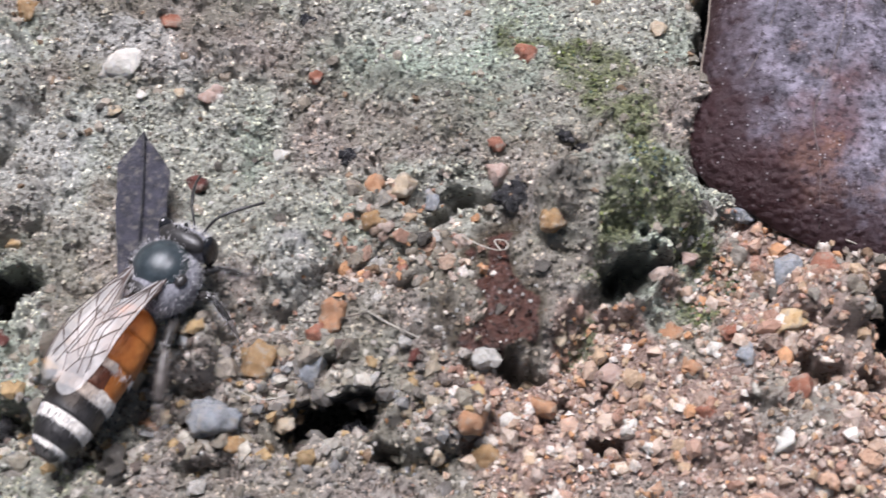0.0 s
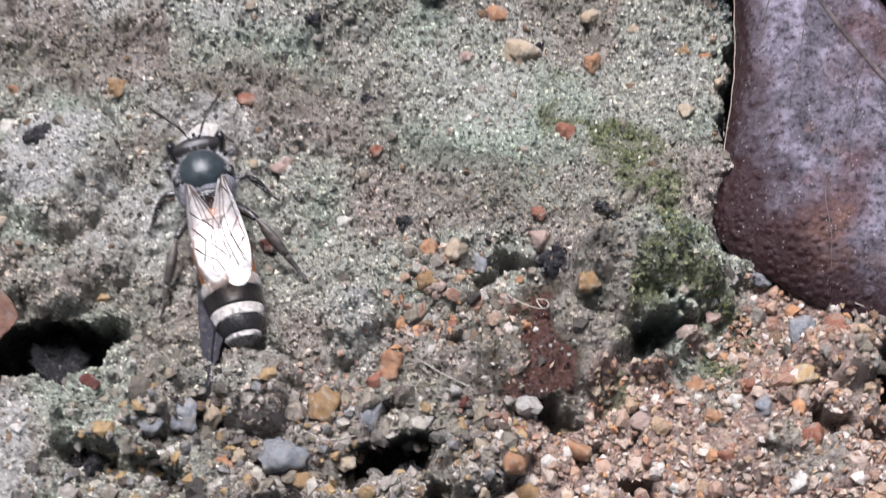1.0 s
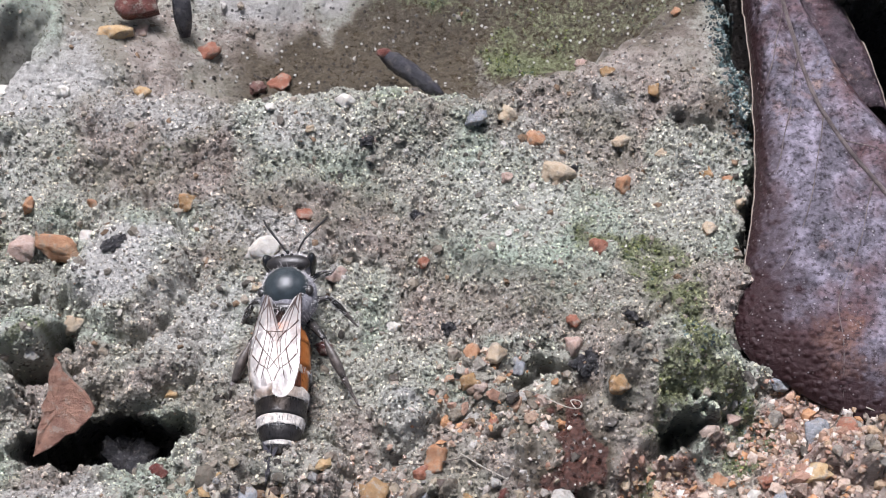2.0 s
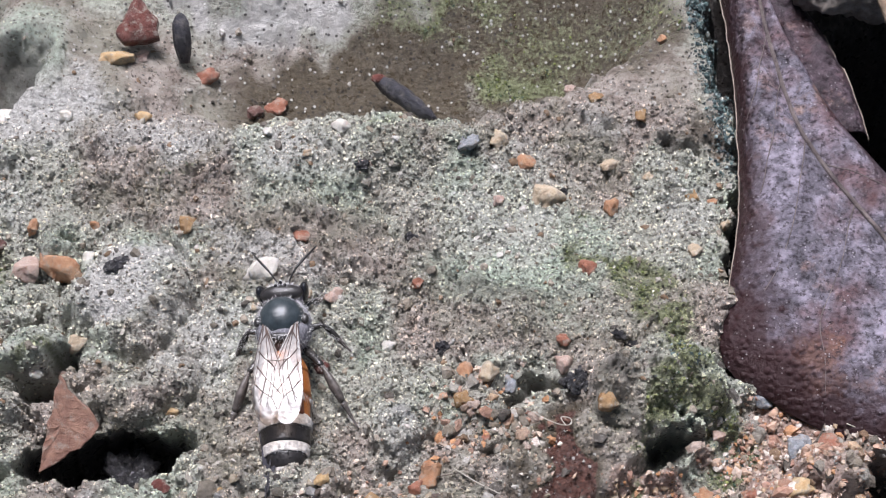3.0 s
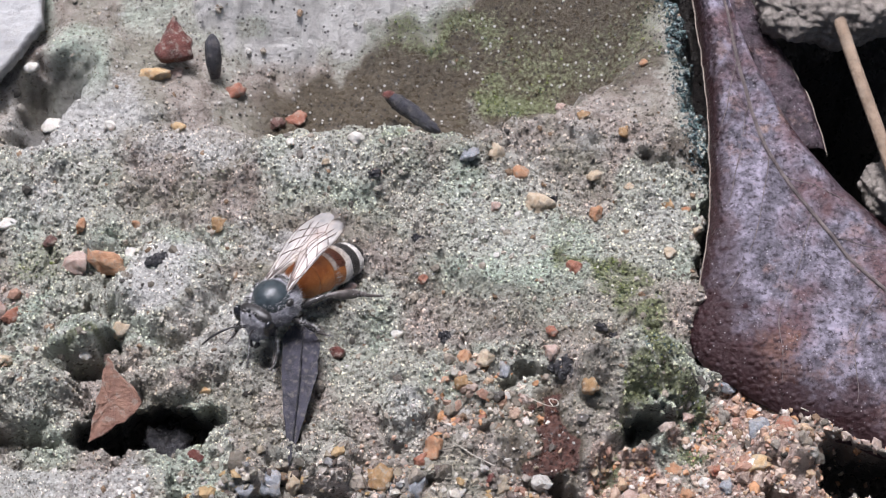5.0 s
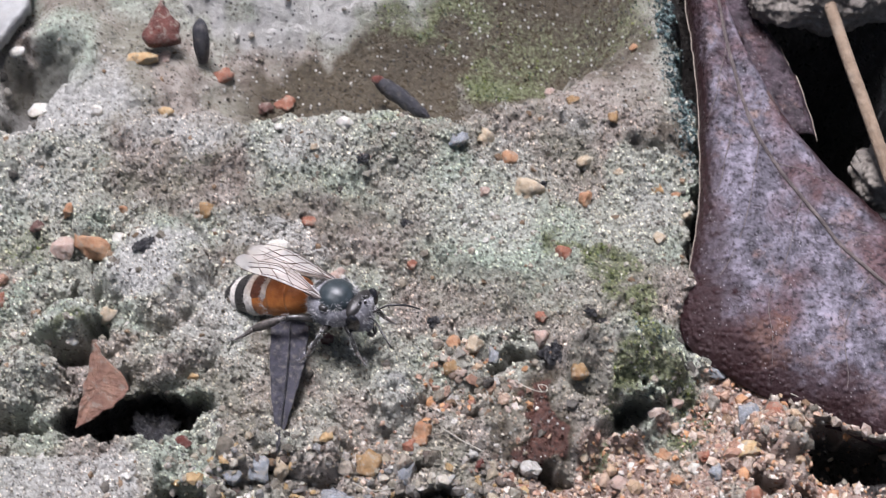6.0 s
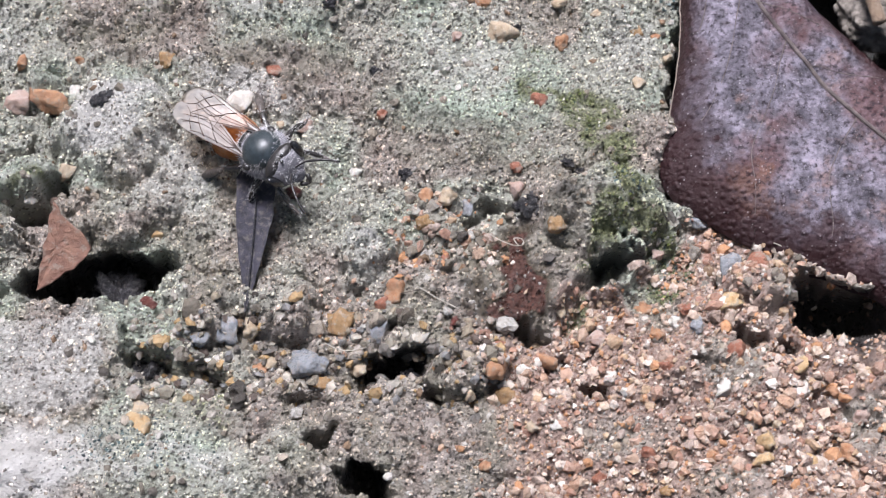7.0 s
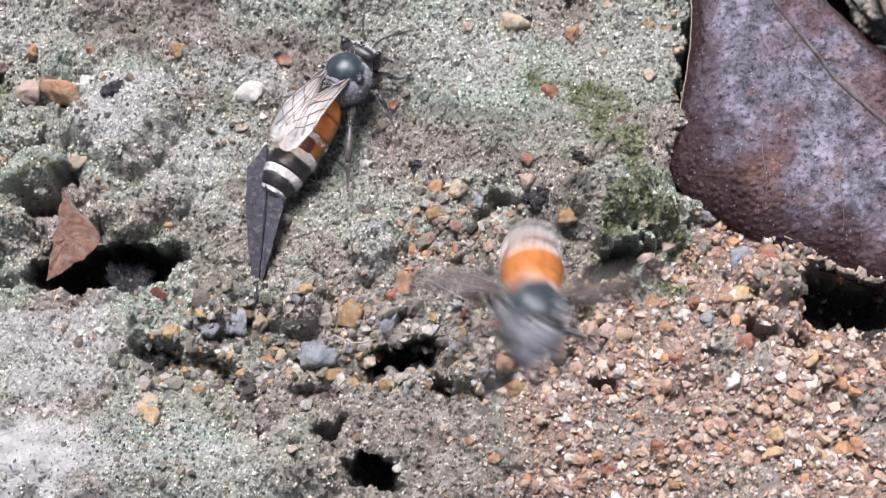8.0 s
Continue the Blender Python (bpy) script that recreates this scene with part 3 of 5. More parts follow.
OCT_F = np.array([(0, 2, 4), (2, 1, 4), (1, 3, 4), (3, 0, 4), (2, 0, 5), (1, 2, 5), (3, 1, 5), (0, 3, 5)])


def turns(n, rng):
    """n random rotations."""
    q = rng.normal(size=(n, 4))
    w, x, y, z = (q / np.linalg.norm(q, axis=1, keepdims=True)).T
    return np.stack([np.stack([1 - 2 * (y * y + z * z), 2 * (x * y - z * w), 2 * (x * z + y * w)], 1),
                     np.stack([2 * (x * y + z * w), 1 - 2 * (x * x + z * z), 2 * (y * z - x * w)], 1),
                     np.stack([2 * (x * z - y * w), 2 * (y * z + x * w), 1 - 2 * (x * x + y * y)], 1)], 1)


def grains(name, n, size, keep, mat, label, seed, base=(ICO_V, ICO_F), sunk=0.25, area=(-22, 22, -20, 17), zoned=False, worn=False):
    """Many grains strewn over the ground as one thing; keep(x, y, zones) is the chance that one lies there."""
    rng = np.random.default_rng(seed)
    x, y = rng.uniform(area[0], area[1], n), rng.uniform(area[2], area[3], n)
    ok = rng.uniform(size=n) < keep(x, y, zones(x, y))
    x, y = x[ok], y[ok]
    n = len(x)
    r = size[0] * (size[1] / size[0]) ** (rng.uniform(size=n) ** 1.6)
    v, f = base
    shape = v[None] * rng.uniform(0.66 if worn else 0.6, 1.22, (n, len(v), 1)) * rng.uniform(0.55 if worn else 0.5, 1.25, (n, 1, 3))
    shape = np.einsum("nij,nkj->nki", turns(n, rng), shape) * r[:, None, None]
    shape += np.stack([x, y + undercut(x, y), ground_height(x, y) + r * (sunk + 0.3 * rng.uniform(size=n))], 1)[:, None]
    faces = f[None] + (np.arange(n) * len(v))[:, None, None]
    ob = new(name, mesh_from(name, shape.reshape(-1, 3), faces.reshape(-1, 3), mat))
    if zoned:
        k = [np.repeat(z, len(v)) for z in zones(x, y)]
        put_zones(ob.data, k)
    return tagged(ob, label, "grit", kind="stuff")


grains("crust_grit", 170000, (0.03, 0.11), lambda x, y, k: 0.9 * (1 - 0.9 * k[6]) * (1 - 0.7 * k[4]) * (1 - k[1]) * (1 - 0.5 * k[2]) * (1 - 0.5 * k[3]) * (1 - 0.97 * step(y, 3.5, 7.5)), GRIT_CRUST, "fine grey-green and brown grit crusting damp soil", 5, (OCT_V, OCT_F), -0.1, (-19, 12, -18, 12), True, True)
grains("soil_grit", 34000, (0.03, 0.085), lambda x, y, k: 0.7 * (1 - 0.9 * k[6]) * (1 - k[1]) * (1 - 0.9 * k[2]) * (1 - 0.8 * k[4]) * (1 - 0.85 * step(y, 4.0, 8.0)), GRIT_SOIL, "fine grey and buff mineral grit on damp soil", 1, (OCT_V, OCT_F), 0.1)
grains("sand_grit", 80000, (0.05, 0.17), lambda x, y, k: k[1] * (1 - 0.8 * k[2]), GRIT_SAND, "fine orange and pink sand grit", 2, (OCT_V, OCT_F), 0.1, worn=True)
grains("soil_grains", 6500, (0.09, 0.24), lambda x, y, k: (0.25 + 0.5 * step(rough(x, y, 1.7, 61), -0.1, 0.5)) * (1 - k[1]) * (1 - 0.9 * k[2]) * (1 - 0.92 * k[4]) * (1 - 0.6 * step(y, 4.0, 7.0)), GRIT_SOIL, "small translucent quartz grains stuck in soil", 3, sunk=-0.25, worn=True)
grains("sand_grains", 17000, (0.1, 0.34), lambda x, y, k: k[1] ** 1.5 * (1 - 0.6 * k[2]), GRIT_SAND, "loose orange, pink and amber sand grains", 4, sunk=-0.1, worn=True)
grains("rubble_grains", 1300, (0.1, 0.32), lambda x, y, k: 0.85 * (1 - step(np.abs(y + 11.6), 0.8, 2.4)), GRIT_RUBBLE, "wet grey and amber quartz rubble round the hollows", 6, sunk=-0.3, worn=True, area=(-9.5, 4, -14.2, -9.2))
grains("moss", 60000, (0.03, 0.085), lambda x, y, k: np.clip(k[0] * 1.5 - 0.25, 0, 1) * step(rough(x, y, 0.7, 71) + 0.6 * rough(x, y, 0.25, 72), -0.15, 0.35) * (1 - k[2]), GRIT_MOSS, "low bright green moss tufts on damp soil", 8, (OCT_V, OCT_F), 0.3, (-17, 12, -18, 13))
grains("algae_crumbs", 5000, (0.03, 0.1), lambda x, y, k: 0.55 * blob(x + 0.5 * rough(x, y, 0.8, 74), y, -9.2, -14.9, 1.7, 0.9), GRIT_TEAL, "dark teal algae crumbs on pale soil", 9, (OCT_V, OCT_F), 0.0, (-12.5, -6, -17, -13))
grains("algae_crumbs", 3000, (0.03, 0.1), lambda x, y, k: 0.6 * np.maximum(blob(x, y, 10.2, -7.8, 0.7, 0.6), blob(x, y, 8.9, -5.6, 0.9, 0.6, -30)), GRIT_TEAL, "dark teal algae crumbs on a mossy ledge", 10, (OCT_V, OCT_F), 0.0, (7, 12, -10, -4))
grains("algae_crumbs", 9000, (0.04, 0.13), lambda x, y, k: np.exp(-((x - np.interp(y, WALL_Y, WALL_X) + 0.25) / 0.4) ** 2) * step(y, 2.5, 5.0), GRIT_TEAL, "dark teal algae crumbs along the soil edge", 7, (OCT_V, OCT_F), 0.0, (9.3, 12, 2.5, 14))


# ---- shapes ----
def ball(bm, centre, radii, m=None, u=20, v=12):
    made = bmesh.ops.create_uvsphere(bm, u_segments=u, v_segments=v, radius=1)["verts"]
    t = Matrix.Translation(centre) @ (m or Matrix.Identity(4)) @ Matrix.Diagonal((*radii, 1))
    bmesh.ops.transform(bm, matrix=t, verts=made)
    return made


def tube(bm, points, radii, n=8, flat=1.0):
    """A tapered tube through points; flat below 1 squeezes it sideways."""
    pts = [Vector(p) for p in points]
    rings = []
    for k, p in enumerate(pts):
        way = (pts[min(k + 1, len(pts) - 1)] - pts[max(k - 1, 0)]).normalized()
        side = way.cross(Vector((0.13, 0.21, 0.97))).normalized()
        up = side.cross(way)
        r = radii[k] if k < len(radii) else radii[-1]
        rings.append([bm.verts.new(p + (side * math.cos(a) * flat + up * math.sin(a)) * r) for a in (2 * math.pi * i / n for i in range(n))])
    for a, b in zip(rings, rings[1:]):
        for i in range(n):
            bm.faces.new((a[i], a[(i + 1) % n], b[(i + 1) % n], b[i]))
    bm.faces.new(rings[0][::-1])
    bm.faces.new(rings[-1])


def curve_through(points, per=8):
    """A smooth line through points."""
    p = np.array(points, float)
    p = np.vstack([2 * p[0] - p[1], p, 2 * p[-1] - p[-2]])
    out = []
    for k in range(1, len(p) - 2):
        for t in np.arange(per) / per:
            out.append(0.5 * (2 * p[k] + (p[k + 1] - p[k - 1]) * t + (2 * p[k - 1] - 5 * p[k] + 4 * p[k + 1] - p[k + 2]) * t * t + (3 * p[k] - p[k - 1] - 3 * p[k + 1] + p[k + 2]) * t ** 3))
    return np.array(out + [p[-2]])


def plate(outline, thick, bend=0.0, wear=0.06, seed=3):
    """A thin chip: an outline of points in space, with thickness, an uneven rim and a slight bend."""
    rng = random.Random(seed)
    pts = [Vector(p) for p in outline]
    rim = []
    for a, b in zip(pts, pts[1:] + pts[:1]):
        n = max(2, int((b - a).length / 0.25))
        for k in range(n):
            rim.append(a.lerp(b, k / n) + Vector((rng.uniform(-1, 1), rng.uniform(-1, 1), rng.uniform(-0.5, 0.5))) * wear)
    mid = sum(rim, Vector()) / len(rim)
    normal = Vector()
    for a, b in zip(rim, rim[1:] + rim[:1]):
        normal += (a - mid).cross(b - mid)
    normal.normalize()
    bm = bmesh.new()
    rings = []
    for k in (1.0, 0.96, 0.6, 0.25):
        lift = bend * (1 - k * k)
        top = thick / 2 if k < 1 else thick / 2 - 0.03
        rings.append([[bm.verts.new(mid + (p - mid) * k + normal * (lift + s * top + rng.uniform(-0.02, 0.02))) for p in rim] for s in (1, -1)])
    n = len(rim)
    for i in range(n):
        j = (i + 1) % n
        bm.faces.new((rings[0][1][i], rings[0][1][j], rings[0][0][j], rings[0][0][i]))
        for a, b in zip(rings, rings[1:]):
            bm.faces.new((a[0][i], a[0][j], b[0][j], b[0][i]))
            bm.faces.new((a[1][j], a[1][i], b[1][i], b[1][j]))
    bm.faces.new(rings[-1][0])
    bm.faces.new(rings[-1][1][::-1])
    return bm


def stone_bm(radii, seed, cuts=6, bumps=0.16, level=3):
    """A worn pebble: a ball with flats cut on it and fine lumps."""
    rng = random.Random(seed)
    bm = bmesh.new()
    bmesh.ops.create_icosphere(bm, subdivisions=level, radius=1)
    flats = []
    for _ in range(cuts):
        flats.append((Vector((rng.gauss(0, 1), rng.gauss(0, 1), rng.gauss(0, 1))).normalized(), rng.uniform(0.42, 0.78)))
    shift = Vector((rng.uniform(0, 50), rng.uniform(0, 50), rng.uniform(0, 50)))
    for v in bm.verts:
        p = v.co.copy()
        for way, at in flats:
            over = p.dot(way) - at
            if over > 0:
                p -= way * over * 0.85
        k = 1 + bumps * noise.noise(p * 1.7 + shift) + bumps * 0.45 * noise.noise(p * 4.5 + shift) + bumps * 0.25 * noise.noise(p * 11 + shift)
        v.co = Vector((p.x * k * radii[0], p.y * k * radii[1], p.z * k * radii[2]))
    return bm


# ---- the fallen leaf ----
def leaf_material(name, tone):
    """A wet decaying leaf: slate-violet cuticle worn to brown in patches, dark specks, dust and fine waxy bumps."""
    m, nt, b = material(name, 0.4, 0.22)
    co = coords(nt)
    big, mid, fine = noise_tex(nt, co, 0.26, 5, 0.6), noise_tex(nt, co, 1.1, 6, 0.7), noise_tex(nt, co, 5.0, 6, 0.7)
    col = ramp(nt, mid, [(0.34, tuple(c * 0.25 for c in tone)), (0.5, tone), (0.66, tuple(c * 2.2 for c in tone))])
    col = mix(nt, ramp(nt, big, [(0.38, grey(0.8)), (0.5, grey(0))]), col, mix(nt, mid, (0.03, 0.012, 0.014), (0.13, 0.06, 0.055)))
    # brown and pinkish worn patches
    worn = ramp(nt, noise_tex(nt, co, 0.5, 6, 0.72), [(0.56, grey(0)), (0.66, grey(0.65))])
    col = mix(nt, worn, col, mix(nt, fine, (0.08, 0.045, 0.04), (0.27, 0.175, 0.155)))
    for at, size, tint in (((13.4, -5.0, 0), 1.1, (0.21, 0.115, 0.085)), ((14.0, 5.6, 0), 1.1, (0.36, 0.24, 0.20)), ((10.9, -3.9, 0), 1.5, (0.028, 0.010, 0.011)), ((12.0, -5.6, 0), 1.2, (0.034, 0.012, 0.010)), ((15.6, -7.6, 0), 1.6, (0.05, 0.022, 0.022)), ((12.2, 3.2, 0), 0.7, (0.22, 0.12, 0.09)), ((11.7, -0.6, 0), 0.6, (0.20, 0.11, 0.085)), ((16.5, 0.4, 0), 0.7, (0.20, 0.12, 0.10)), ((11.9, 9.0, 0), 1.5, (0.030, 0.019, 0.022)), ((11.8, 11.6, 0), 1.6, (0.030, 0.019, 0.022)), ((11.8, 6.4, 0), 1.1, (0.034, 0.018, 0.018))):
        far = nt.nodes.new("ShaderNodeVectorMath")
        far.operation = "DISTANCE"
        nt.links.new(co, far.inputs[0])
        far.inputs[1].default_value = at
        spot = math_node(nt, "ADD", math_node(nt, "DIVIDE", far.outputs["Value"], size * 1.15), math_node(nt, "MULTIPLY", math_node(nt, "SUBTRACT", mid, 0.5), 2.6))
        col = mix(nt, ramp(nt, spot, [(0.45, grey(0.7)), (0.95, grey(0))]), col, tint)
    col = mix(nt, ramp(nt, fine, [(0.38, grey(0.85)), (0.5, grey(0))]), col, (0.016, 0.011, 0.014))
    col = mix(nt, ramp(nt, fine, [(0.6, grey(0)), (0.72, grey(0.45))]), col, (0.30, 0.27, 0.30))
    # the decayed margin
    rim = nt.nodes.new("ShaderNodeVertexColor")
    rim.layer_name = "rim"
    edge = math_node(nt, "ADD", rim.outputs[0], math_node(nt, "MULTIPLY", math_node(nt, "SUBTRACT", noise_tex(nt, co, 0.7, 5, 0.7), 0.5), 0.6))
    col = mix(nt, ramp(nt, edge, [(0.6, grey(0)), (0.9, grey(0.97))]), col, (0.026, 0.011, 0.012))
    # dust, gathered in places
    v = node(nt, "ShaderNodeTexVoronoi", Scale=7.0)
    nt.links.new(co, v.inputs["Vector"])
    sc = nt.nodes.new("ShaderNodeSeparateColor")
    nt.links.new(v.outputs["Color"], sc.inputs[0])
    dot = mix(nt, 1.0, ramp(nt, v.outputs["Distance"], [(0.1, grey(1)), (0.3, grey(0))]), ramp(nt, sc.outputs[0], [(0.0, grey(0)), (0.66, grey(0)), (0.7, grey(1))]), "MULTIPLY")
    dot = mix(nt, 1.0, dot, ramp(nt, noise_tex(nt, co, 0.8, 6, 0.8), [(0.46, grey(0)), (0.6, grey(1))]), "MULTIPLY")
    col = mix(nt, math_node(nt, "MULTIPLY", dot, 0.7), col, (0.45, 0.42, 0.43))
    nt.links.new(col, b.inputs["Base Color"])
    nt.links.new(ramp(nt, mid, [(0.3, grey(0.24)), (0.7, grey(0.5))]), b.inputs["Roughness"])
    wax = node(nt, "ShaderNodeTexVoronoi", Scale=3.4)
    nt.links.new(co, wax.inputs["Vector"])
    rel = math_node(nt, "ADD", math_node(nt, "MULTIPLY", noise_tex(nt, co, 2.4, 7, 0.7), 1.2), math_node(nt, "MULTIPLY", dot, 0.3))
    rel = math_node(nt, "ADD", rel, ramp(nt, wax.outputs["Distance"], [(0.1, grey(0.5)), (0.5, grey(0))]))
    bump(nt, b, rel, 1.0, 0.12)
    return m


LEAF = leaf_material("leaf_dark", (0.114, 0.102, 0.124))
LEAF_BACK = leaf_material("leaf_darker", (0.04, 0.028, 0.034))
VEIN = rock_material("leaf_vein", (0.05, 0.036, 0.036), (0.20, 0.16, 0.15), 0.5, 0.0, 1.5, 0.1)
RIM = rock_material("leaf_rim", (0.20, 0.15, 0.12), (0.40, 0.34, 0.28), 0.5, 0.0, 1.5, 0.1)


def sheet(mids, lefts, rights, wave, seed, rows=10, across=14):
    """A leaf blade from its middle line and both margins (x, y as seen on the plan, height)."""
    def true(p):  # the plan's places hold for height 0: move them along the line of sight
        p = curve_through(p, rows)
        p[:, 1] -= 0.56 * p[:, 2]
        return p
    m, l, r = true(mids), true(lefts), true(rights)
    grid = []
    for k in range(len(m)):
        row = []
        for j in range(-across, across + 1):
            a = abs(j) / across
            p = m[k] * (1 - a) + (l if j < 0 else r)[k] * a
            p[2] = m[k][2] + ((l if j < 0 else r)[k][2] - m[k][2]) * a ** 4 - 0.45 * a ** 7
            p = p + np.array([0, 0, wave * (math.sin(math.pi * a) * 0.5 + 0.25 * noise.noise(Vector((p[0] * 0.6, p[1] * 0.6, seed))) + 0.1 * noise.noise(Vector((p[0] * 1.7, p[1] * 1.7, seed))))])
            if a == 1:
                p = p + np.array([0.05, 0.10, 0.05]) * noise.noise(Vector((p[0] * 2.3, p[1] * 2.3, seed + 9)))
            row.append(p)
        grid.append(row)
    return np.array(grid), m


def blade_bm(grid, thick=0.1):
    bm = bmesh.new()
    layers = [[[bm.verts.new(Vector(p) + Vector((0, 0, d))) for p in row] for row in grid] for d in (0, -thick)]
    h, w = grid.shape[:2]
    for s, lay in enumerate(layers):
        for i in range(h - 1):
            for j in range(w - 1):
                q = (lay[i][j], lay[i + 1][j], lay[i + 1][j + 1], lay[i][j + 1])
                bm.faces.new(q if s == 0 else q[::-1])
    a, b = layers
    ring = [(0, j) for j in range(w)] + [(i, w - 1) for i in range(1, h)] + [(h - 1, j) for j in range(w - 2, -1, -1)] + [(i, 0) for i in range(h - 2, 0, -1)]
    for (i, j), (k, l) in zip(ring, ring[1:] + ring[:1]):
        bm.faces.new((a[i][j], a[k][l], b[k][l], b[i][j]))
    bmesh.ops.recalc_face_normals(bm, faces=bm.faces)
    return bm


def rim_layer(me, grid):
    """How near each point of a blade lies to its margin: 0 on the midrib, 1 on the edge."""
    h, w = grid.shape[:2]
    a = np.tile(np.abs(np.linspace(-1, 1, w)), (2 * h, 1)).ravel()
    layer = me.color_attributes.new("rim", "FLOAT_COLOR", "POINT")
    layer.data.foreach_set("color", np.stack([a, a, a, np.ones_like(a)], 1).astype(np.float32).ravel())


def fallen_leaf():
    leaf = tagged(new("fallen_leaf"), "large dark purple-brown wet fallen leaf with dust specks", "leaf")
    mids = [(11.3, 16, 1.6), (12.5, 12.4, 1.3), (12.8, 9.8, 1.1), (13.2, 7.0, 1.0), (13.8, 4.4, 0.9), (15.3, 1.6, 0.8), (17.3, -1.4, 0.6), (19.5, -3.5, 0.4), (22, -6, 0.2), (25, -9, 0)]
    lefts = [(11.1, 16, 0.9), (11.5, 10.5, 0.6), (11.6, 7.5, 0.5), (11.5, 4.5, 0.5), (11.25, 1.5, 0.5), (10.6, -1.9, 0.3), (10.3, -4.6, 0.1), (13.4, -7.2, -0.3), (16.7, -8.8, -0.5), (21, -11, -0.6)]
    rights = [(12.0, 16, 1.3), (12.9, 11.5, 1.0), (13.7, 9.0, 0.7), (14.9, 6.2, 0.5), (16.1, 4.2, 0.4), (17.4, 2.4, 0.5), (18.4, 1.1, 0.8), (20.5, -1, 0.5), (23, -4, 0), (26, -7.5, -0.4)]
    grid, m = sheet(mids, lefts, rights, 0.55, 4.2)
    blade = part("blade", blade_bm(grid), LEAF, leaf)
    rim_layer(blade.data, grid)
    c = grid.shape[1] // 2
    bm = bmesh.new()
    tube(bm, [grid[k][c] + np.array([0, 0, 0.02]) for k in range(grid.shape[0])], [0.085], 8)
    part("midrib", bm, VEIN, leaf, "thin dark raised midrib")
    for k0, side, run in ((30, -1, 16), (40, -1, 20), (50, -1, 22), (62, -1, 18), (44, 1, 12), (54, 1, 14), (66, 1, 12), (22, -1, 10)):
        bm = bmesh.new()
        line = []
        for q in range(13):
            a = q / 12 * 0.9
            k = min(grid.shape[0] - 1, int(k0 + run * a * (0.7 + 0.3 * a)))
            line.append(grid[k][c + side * round(a * 14)] + np.array([0, 0, 0.0]))
        tube(bm, curve_through(line[::2], 4), [0.03, 0.03, 0.028, 0.025, 0.022, 0.02], 6)
        part("side_vein", bm, VEIN, leaf)
    bm = bmesh.new()
    tube(bm, [grid[k][0] + np.array([-0.01, 0, -0.03]) for k in range(0, 58)], [0.035], 6)
    part("margin", bm, RIM, blade, "thin pale dried leaf margin")
    return leaf


def back_leaf():
    leaf = tagged(new("fallen_leaf"), "dark brown leaf lobe with a thin pale margin", "leaf")
    mids = [(12.5, 15, 0), (13.4, 11.8, -0.4), (14.3, 9.4, -0.7), (15.0, 7.0, -0.9), (15.9, 4.9, -1.0)]
    lefts = [(12.0, 15, -0.3), (12.2, 11.5, -0.8), (12.6, 9.0, -1.2), (13.2, 6.4, -1.4), (14.8, 4.2, -1.5)]
    rights = [(13.4, 15, -0.2), (14.5, 12.0, -0.4), (15.5, 9.8, -0.6), (16.4, 7.2, -0.8), (16.8, 4.8, -1.0)]
    grid, _ = sheet(mids, lefts, rights, 0.3, 7.7)
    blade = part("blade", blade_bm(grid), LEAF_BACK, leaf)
    bm = bmesh.new()
    tube(bm, [row[-1] + np.array([0, 0, 0.0]) for row in grid], [0.04], 6)
    part("margin", bm, RIM, blade, "thin pale dried leaf margin")
    return leaf


fallen_leaf()
back_leaf()

# ---- soil clods beyond the leaf ----
CLOD = rock_material("soil_clod", (0.13, 0.105, 0.09), (0.42, 0.37, 0.32), 0.45, 0.0, 2.6, 0.6)


def soil_clod(x, y, z, radii, seed, turn):
    """A crumbly lump of soil: aggregates of several sizes on one body."""
    bm = bmesh.new()
    bmesh.ops.create_icosphere(bm, subdivisions=6, radius=1)
    for v in bm.verts:
        p = v.co.copy()
        q = Vector((p.x * radii[0], p.y * radii[1], p.z * radii[2]))
        d = 0.34 * noise.noise(q * 0.9 + Vector((seed, 0, 0))) + 0.25 * (0.5 - noise.voronoi(q * 1.2 + Vector((seed, 5, 0)))[0][0]) + 0.22 * (0.5 - noise.voronoi(q * 3.0)[0][0]) + 0.06 * noise.noise(q * 6)
        v.co = q + p * d
    ob = tagged(new("soil_clod", mesh_of("soil_clod", bm, CLOD)), "crumbly grey-brown lump of soil beside a dark hollow", "clod", "soil clods")
    ob.matrix_world = mm(x, y, z, 0, 0, turn)


soil_clod(17.6, 11.9, 0.6, (3.6, 1.9, 1.7), 3.0, 4)
soil_clod(20.0, 2.9, -0.4, (2.2, 1.5, 1.6), 8.0, -10)

# ---- chips, slabs and plant litter ----
BARK = rock_material("bark_chip", (0.14, 0.06, 0.04), (0.36, 0.20, 0.14), 0.45, 0.0, 1.8, 0.5)
STRIP = rock_material("dark_blade", (0.022, 0.021, 0.028), (0.062, 0.058, 0.078), 0.45, 0.0, 2.6, 0.3)
POD = rock_material("black_pod", (0.010, 0.010, 0.014), (0.05, 0.048, 0.06), 0.35, 0.0, 1.6, 0.2)
STRAW = rock_material("straw", (0.19, 0.125, 0.08), (0.40, 0.29, 0.205), 0.5, 0.0, 1.2, 0.2)
FIBRE = rock_material("fibre", (0.40, 0.36, 0.30), (0.62, 0.58, 0.50), 0.5, 0.0, 1.2, 0.1)
FIBRE_DARK = rock_material("fibre_dark", (0.08, 0.06, 0.05), (0.2, 0.16, 0.13), 0.5, 0.0, 1.2, 0.1)


def single(name, bm, mat, label, category, group="", smooth=True):
    return tagged(new(name, mesh_of(name, bm, mat, smooth)), label, category, group)


def draped(points, lift):
    """Points of the plan laid on the ground."""
    return [(x, y, ground_at(x, y) + lift) for x, y in points]


